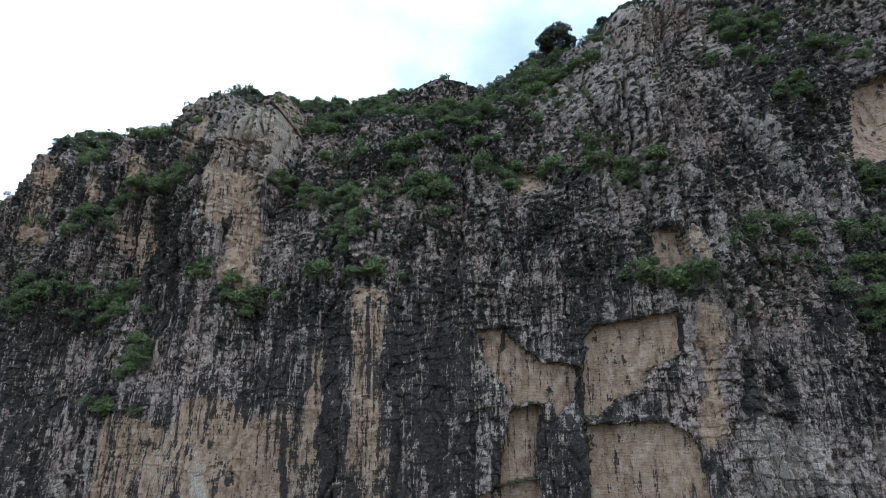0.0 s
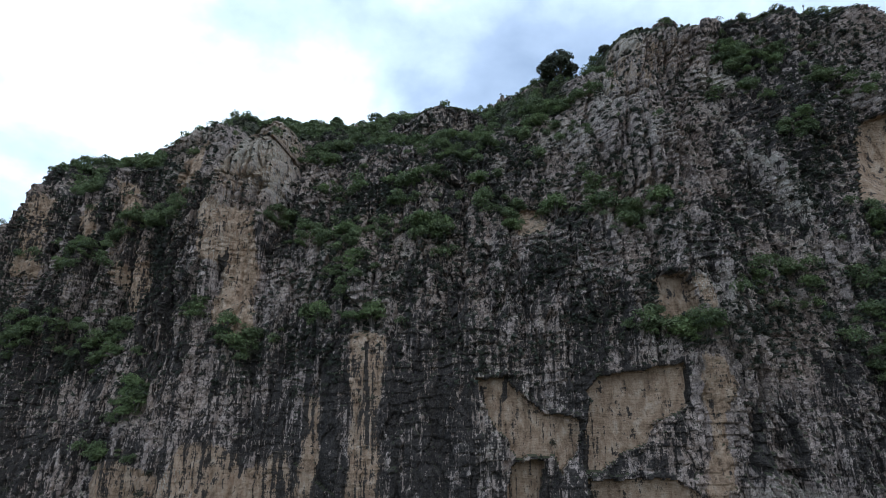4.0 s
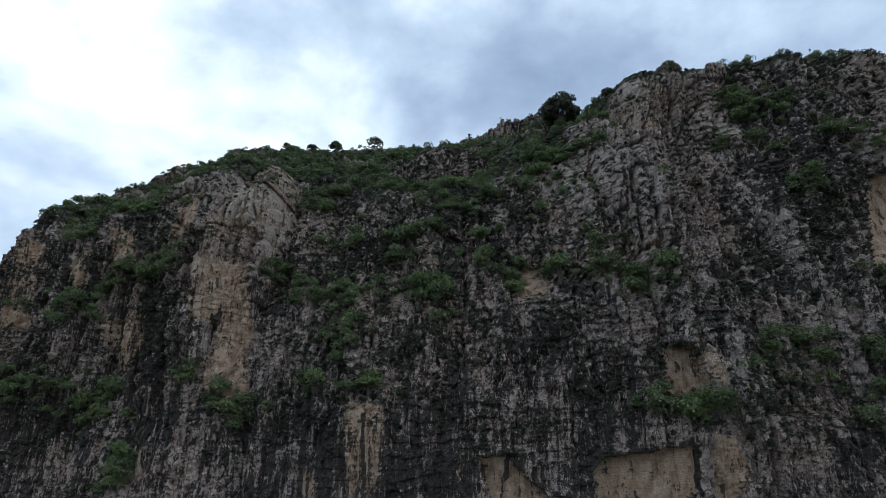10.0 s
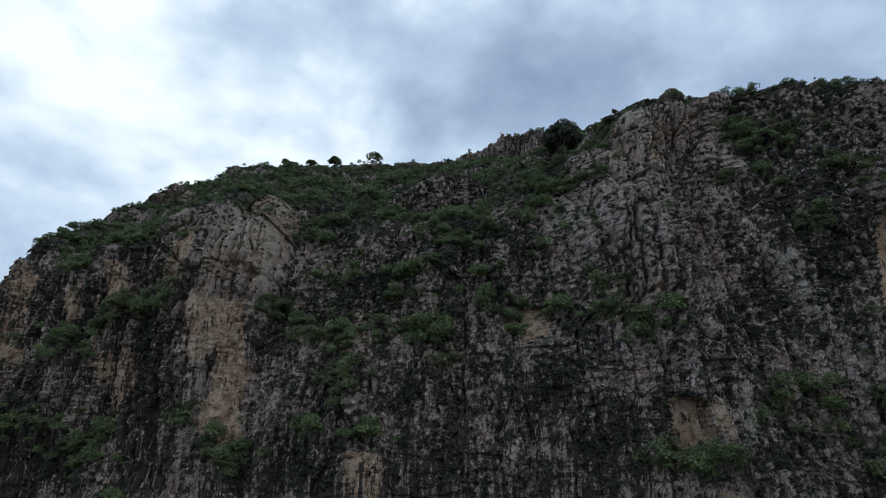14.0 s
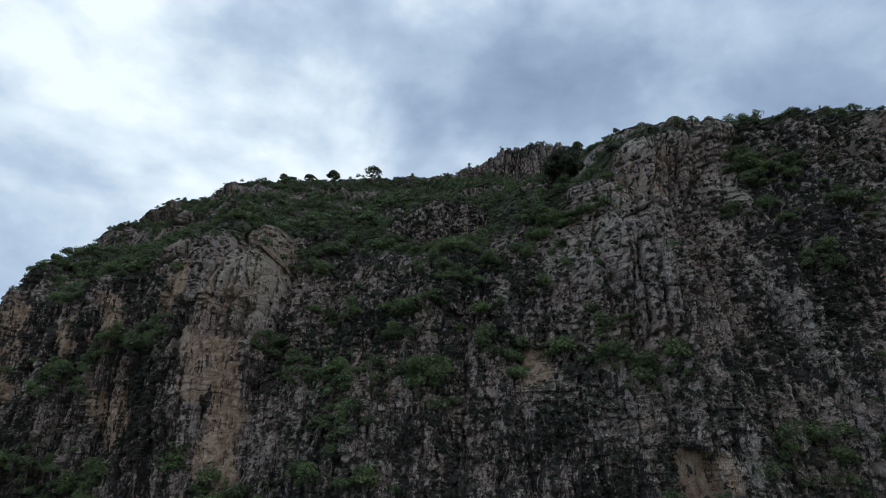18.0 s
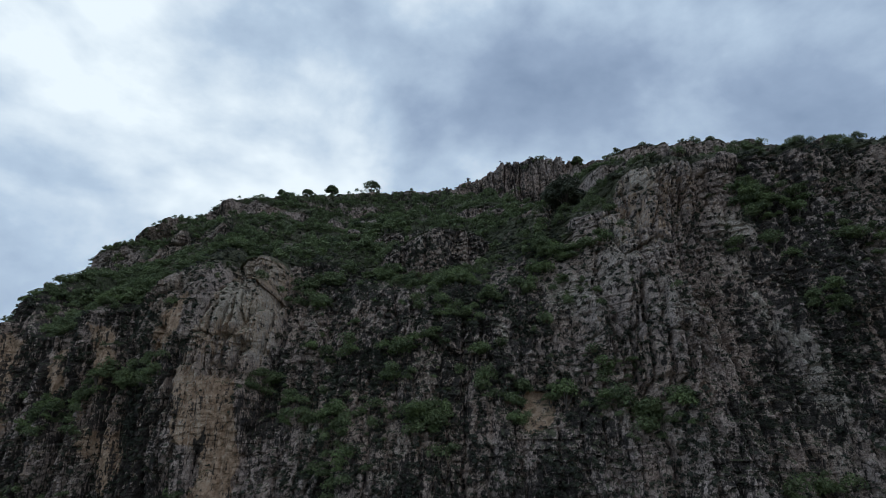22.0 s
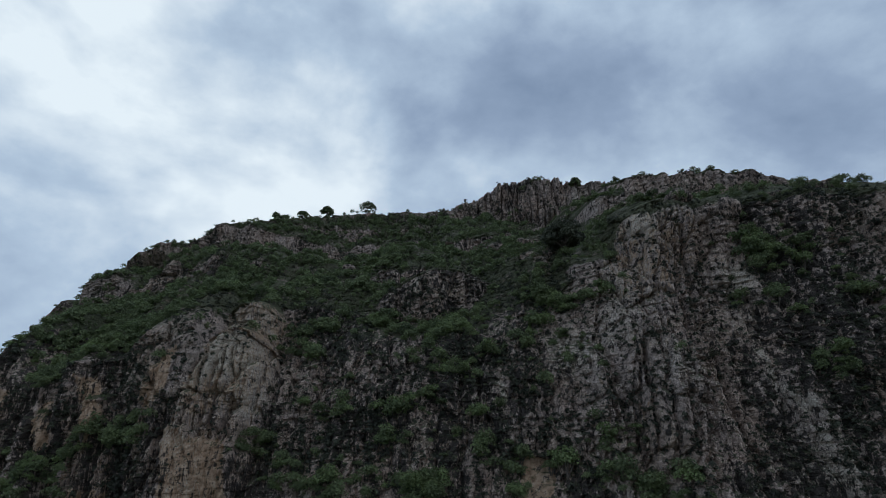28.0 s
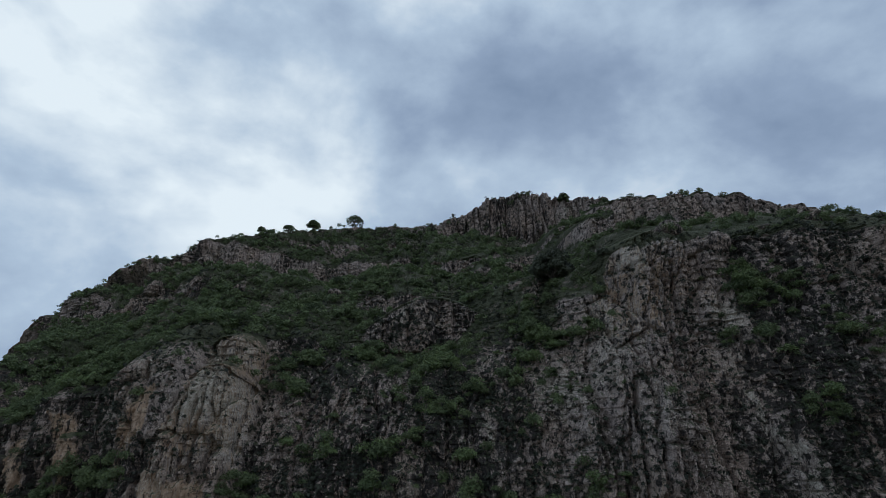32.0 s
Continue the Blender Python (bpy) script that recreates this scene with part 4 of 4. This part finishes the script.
tuft_w = np.clip(0.4 + 1.2 * fbm(GX / 12, GZ / 12, 130, 3) + 0.18 * step(44, 50, GX), 0.12, 1) * (0.45 + 2.2 * SEAM) * np.where(MASS == 2, 0.35, 1.0) * np.where(GY > 126, 0.22, 1.0) * np.where((GX > 46) & (GZ > 80), 0.7, 1.0) * np.where((GX > 24) & (GX < 56) & (GZ > 58) & (GZ < 120), 0.6, 1.0) * CLIFF * (1 - np.clip(TAN, 0, 1)) * step(28, 40, GZ) * (GX > -115) * (GX < 110)
scrub("rock_tufts", "small dark tufts rooted in cracks of the rock", T_TUFT, tuft_w, 25000, 0.40, 1.25, LEAF_DARK, 1.8)


# shrubs that can be told apart, each with its stem
SHRUBS = []
for k in range(6):
    w = 1.0
    lobes = shrub_lobes(RNG, w, 0.85, 9)
    v = leaf_cloud(lobes, 560, 0.048, RNG)
    stems = joined([limb((0, 0, -0.25), (l[0] * 0.8, l[1] * 0.8, l[2]), 0.03, 0.012, 5, 0.06) for l in lobes[:5]])
    mat = LEAF_BRIGHT if k % 3 == 0 else LEAF
    SHRUBS.append((mesh_of("foliage", v, blades_of(v), mat), mesh_of("stem", *stems, BARK, True)))
xyz, _ = sow(growth * (GY < 160) * np.clip(patchy, 0.05, 1) ** 2, 170)


def place_on(x, z):
    """The point of the mountain at x nearest to the height z."""
    j = int(np.argmin(np.abs(COLS - x)))
    k = int(np.argmin(np.abs(GZ[:ROWS_UP, j] - z)))
    return np.array([GX[k, j], GY[k, j], GZ[k, j]])


ledge_spots = [place_on(lx + RNG.uniform(-0.6, 0.6) * rx, lz + RNG.uniform(-0.6, 0.6) * rz) for lx, lz, rx, rz, amount in LEDGES if lz < 110 and amount >= 0.9 for _ in range(4)]
xyz = np.concatenate([xyz, np.array(ledge_spots) - (0, 0.5, 0.1)])
for i, p in enumerate(xyz):
    foliage, stems = SHRUBS[RNG.randint(6)]
    s = RNG.uniform(1.8, 4.2)
    shrub = new("shrub")
    shrub.matrix_world = Matrix.LocRotScale(Vector(p), Euler((0, 0, RNG.uniform(0, 6.28))), Vector((s, s, s * RNG.uniform(0.8, 1.15))))
    part("foliage", foliage, shrub)
    part("stem", stems, shrub)
    tagged(shrub, "leafy green shrub rooted on a rocky ledge" if p[1] < 112 else "rounded green bush on the scrubby slope", "shrub", "shrubs of the mountain")


def tree(x, z, width, height, leaf, label, trunk=0.35, open_crown=False, seed=0, count=1500, blade=0.3):
    """A tree with a forked trunk, limbs and a crown of leaf sprays in uneven clumps."""
    rng = np.random.RandomState(seed)
    base = Vector(place_on(x, z))
    t = new("tree")
    t.location = base
    fork = (rng.uniform(-0.2, 0.2) * width * 0.3, rng.uniform(-0.1, 0.1) * width, height * trunk)
    bits = [limb((0, 0, -0.8), fork, 0.045 * height, 0.03 * height, 8, 0.05)]
    lobes = []
    for i in range(14 if open_crown else 18):
        a = i * 2.4 + rng.uniform(-0.4, 0.4)
        q = math.sqrt((i + 0.5) / 18) * 0.40 * width
        top = height * (0.80 - 0.42 * (q / (0.40 * width)) ** 2 * (0.85 if open_crown else 1.0)) + rng.uniform(-0.06, 0.06) * height
        tip = (math.cos(a) * q, math.sin(a) * q, top)
        bits.append(limb(fork, tip, 0.018 * height, 0.006 * height, 5, rng.uniform(-0.12, 0.12)))
        r = width * (rng.uniform(0.11, 0.17) if open_crown else rng.uniform(0.13, 0.20))
        lobes.append((*tip, r, r * (0.8 if open_crown else 0.9)))
    for i in range(7):
        a = i * 0.9 + rng.uniform(-0.3, 0.3)
        r = width * rng.uniform(0.12, 0.17)
        lobes.append((math.cos(a) * 0.33 * width, math.sin(a) * 0.33 * width, height * rng.uniform(0.22, 0.42), r, r * 0.9))
    part("trunk", mesh_of("trunk", *joined(bits[:1]), BARK, True), t)
    share = max(count // len(lobes), 12)
    for bit, lobe in zip(bits[1:], lobes):
        branch = part("limb", mesh_of("limb", *bit, BARK, True), t)
        v = leaf_cloud([lobe], share, blade, rng)
        tagged(part("leaf_clump", mesh_of("leaf_clump", v, blades_of(v), leaf), branch), kind="stuff")
    v = leaf_cloud(lobes[len(bits) - 1:], share * 7, blade, rng)
    part("crown", mesh_of("crown", v, blades_of(v), leaf), t)
    return tagged(t, label, "tree", "trees on the skyline")


tree(26.8, 103.2, 9.4, 8.4, LEAF_DARK, "dense dark green round-crowned tree at the cliff's shoulder", 0.2, seed=1, count=7000, blade=0.24)
tree(-32.5, 170.0, 8.8, 5.8, LEAF, "umbrella-shaped tree with an open crown on the ridge", 0.3, True, 2, 1000, 0.34)
tree(-51.0, 170.0, 6.0, 5.2, LEAF, "dark compact round tree on the ridge", 0.25, seed=3, count=1500, blade=0.34)
tree(-61.0, 168.0, 5.2, 3.6, LEAF, "loose-crowned small tree on the ridge", 0.3, True, 4, 800, 0.34)
tree(63.0, 178.0, 5.6, 4.8, LEAF, "dark round tree beside the summit crag", 0.25, seed=6, count=1200, blade=0.34)
tree(72.0, 162.0, 5.0, 3.2, LEAF, "low spreading tree beside the ridge crag", 0.25, seed=7, count=1000, blade=0.3)
tree(36.5, 108.3, 3.2, 2.0, LEAF_DARK, "wind-pruned shrubby tree on the block's edge", 0.2, True, 8, 700, 0.2)
tree(-69.0, 166.0, 3.5, 3.2, LEAF, "small bushy tree on the ridge", 0.25, seed=9, count=400)


def boulder(x, z, width, height, label, seed, sink=0.3):
    """A weathered rock with a blunt, cracked outline."""
    bm = bmesh.new()
    bmesh.ops.create_icosphere(bm, subdivisions=5, radius=1.0)
    off = Vector((seed * 7.3, seed * 3.1, seed * 1.7))
    for v in bm.verts:
        p = v.co.copy()
        k = 1 + 0.34 * noise.noise(p * 1.1 + off) + 0.20 * abs(noise.noise(p * 2.6 + off)) + 0.10 * abs(noise.noise(p * 6 + off))
        crack = abs(noise.noise(Vector((p.x * 2.2, p.y * 2.2, p.z * 0.6)) + off * 2))
        k -= 0.14 * max(0.0, 1 - crack * 9)
        v.co = Vector((p.x * width / 2, p.y * width / 2.4, p.z * height / 2)) * k
    me = bpy.data.meshes.new("boulder")
    bm.to_mesh(me)
    bm.free()
    me.materials.append(ROCK)
    for key, value in (("tan", 0.25), ("stain_shade", 0.30), ("pale", 0.1), ("turf", 0.0)):
        me.attributes.new(key, "FLOAT", "POINT").data.foreach_set("value", np.full(len(me.vertices), value, np.float32))
    ob = new("boulder", me)
    ob.location = Vector(place_on(x, z)) + Vector((0, 0, height * (0.5 - sink)))
    ob.rotation_euler = (0, 0, seed * 1.3)
    return tagged(ob, label, "boulder", "boulders of the ridge")


for k, (x, z, w, hgt, label) in enumerate([
        (101, 128.5, 9.5, 5.5, "smooth rounded grey outcrop among bushes"), (88, 139, 4.5, 6.0, "pointed grey rock on the ridge"), (113, 131, 6.5, 3.4, "low grey boulder in the scrub"),
        (84, 117, 5.0, 3.0, "pale weathered block at the cliff's rim"), (56.5, 107.5, 4.0, 4.4, "rounded grey knob of limestone above the wall"), (50, 113, 5.5, 3.6, "blunt grey boulder above the buttress"),
        (16, 116, 4.5, 3.0, "grey boulder half sunk in green scrub"), (-24, 110, 4.0, 2.4, "small pale boulder on the hillside"), (-50, 112, 3.6, 2.2, "small pale boulder on the hillside"), (24, 118, 5.5, 3.2, "flat grey rock among bushes")]):
    boulder(x, z, w, hgt, label, k + 1)


def agave(x, z, height, seed):
    """A rosette of stiff blades with a tall dry flower stalk."""
    rng = np.random.RandomState(seed)
    top = new("agave")
    top.location = Vector(place_on(x, z))
    for i in range(14):
        a, tilt, size = i * 2.4, rng.uniform(0.3, 0.9), rng.uniform(0.7, 0.95)
        d = np.array([math.cos(a) * math.sin(tilt), math.sin(a) * math.sin(tilt), math.cos(tilt)])
        side = np.array([-math.sin(a), math.cos(a), 0]) * 0.06
        v = np.array([-side, side, d * size * 0.5 + side * 1.2, d * size * 0.5 - side * 1.2, d * size + (0, 0, -0.05), d * size + (0, 0, -0.05)])
        v[:, 2] += 0.05
        part("blade", mesh_of("blade", v, np.array([(0, 1, 2, 3), (3, 2, 4, 5)]), LEAF), top)
    part("stalk", mesh_of("stalk", *limb((0, 0, -0.2), (rng.uniform(-0.15, 0.15), 0, height), 0.07, 0.03, 6, 0.01), BARK, True), top, "thin dry flower stalk")
    tufts = leaf_cloud([(0, 0, height * q, 0.16, 0.12) for q in (0.84, 0.89, 0.94, 0.99)], 60, 0.09, rng)
    part("flower_head", mesh_of("flower_head", tufts, blades_of(tufts), LEAF_DRY), top)
    return tagged(top, "spiky agave with a tall dry flower stalk on the rim", "agave", "agaves on the rim")


for k, (x, z, hgt) in enumerate([(74.0, 113.5, 2.5), (79.0, 113.5, 2.3), (66.0, 113.0, 2.0)]):
    agave(x, z, hgt, 60 + k)
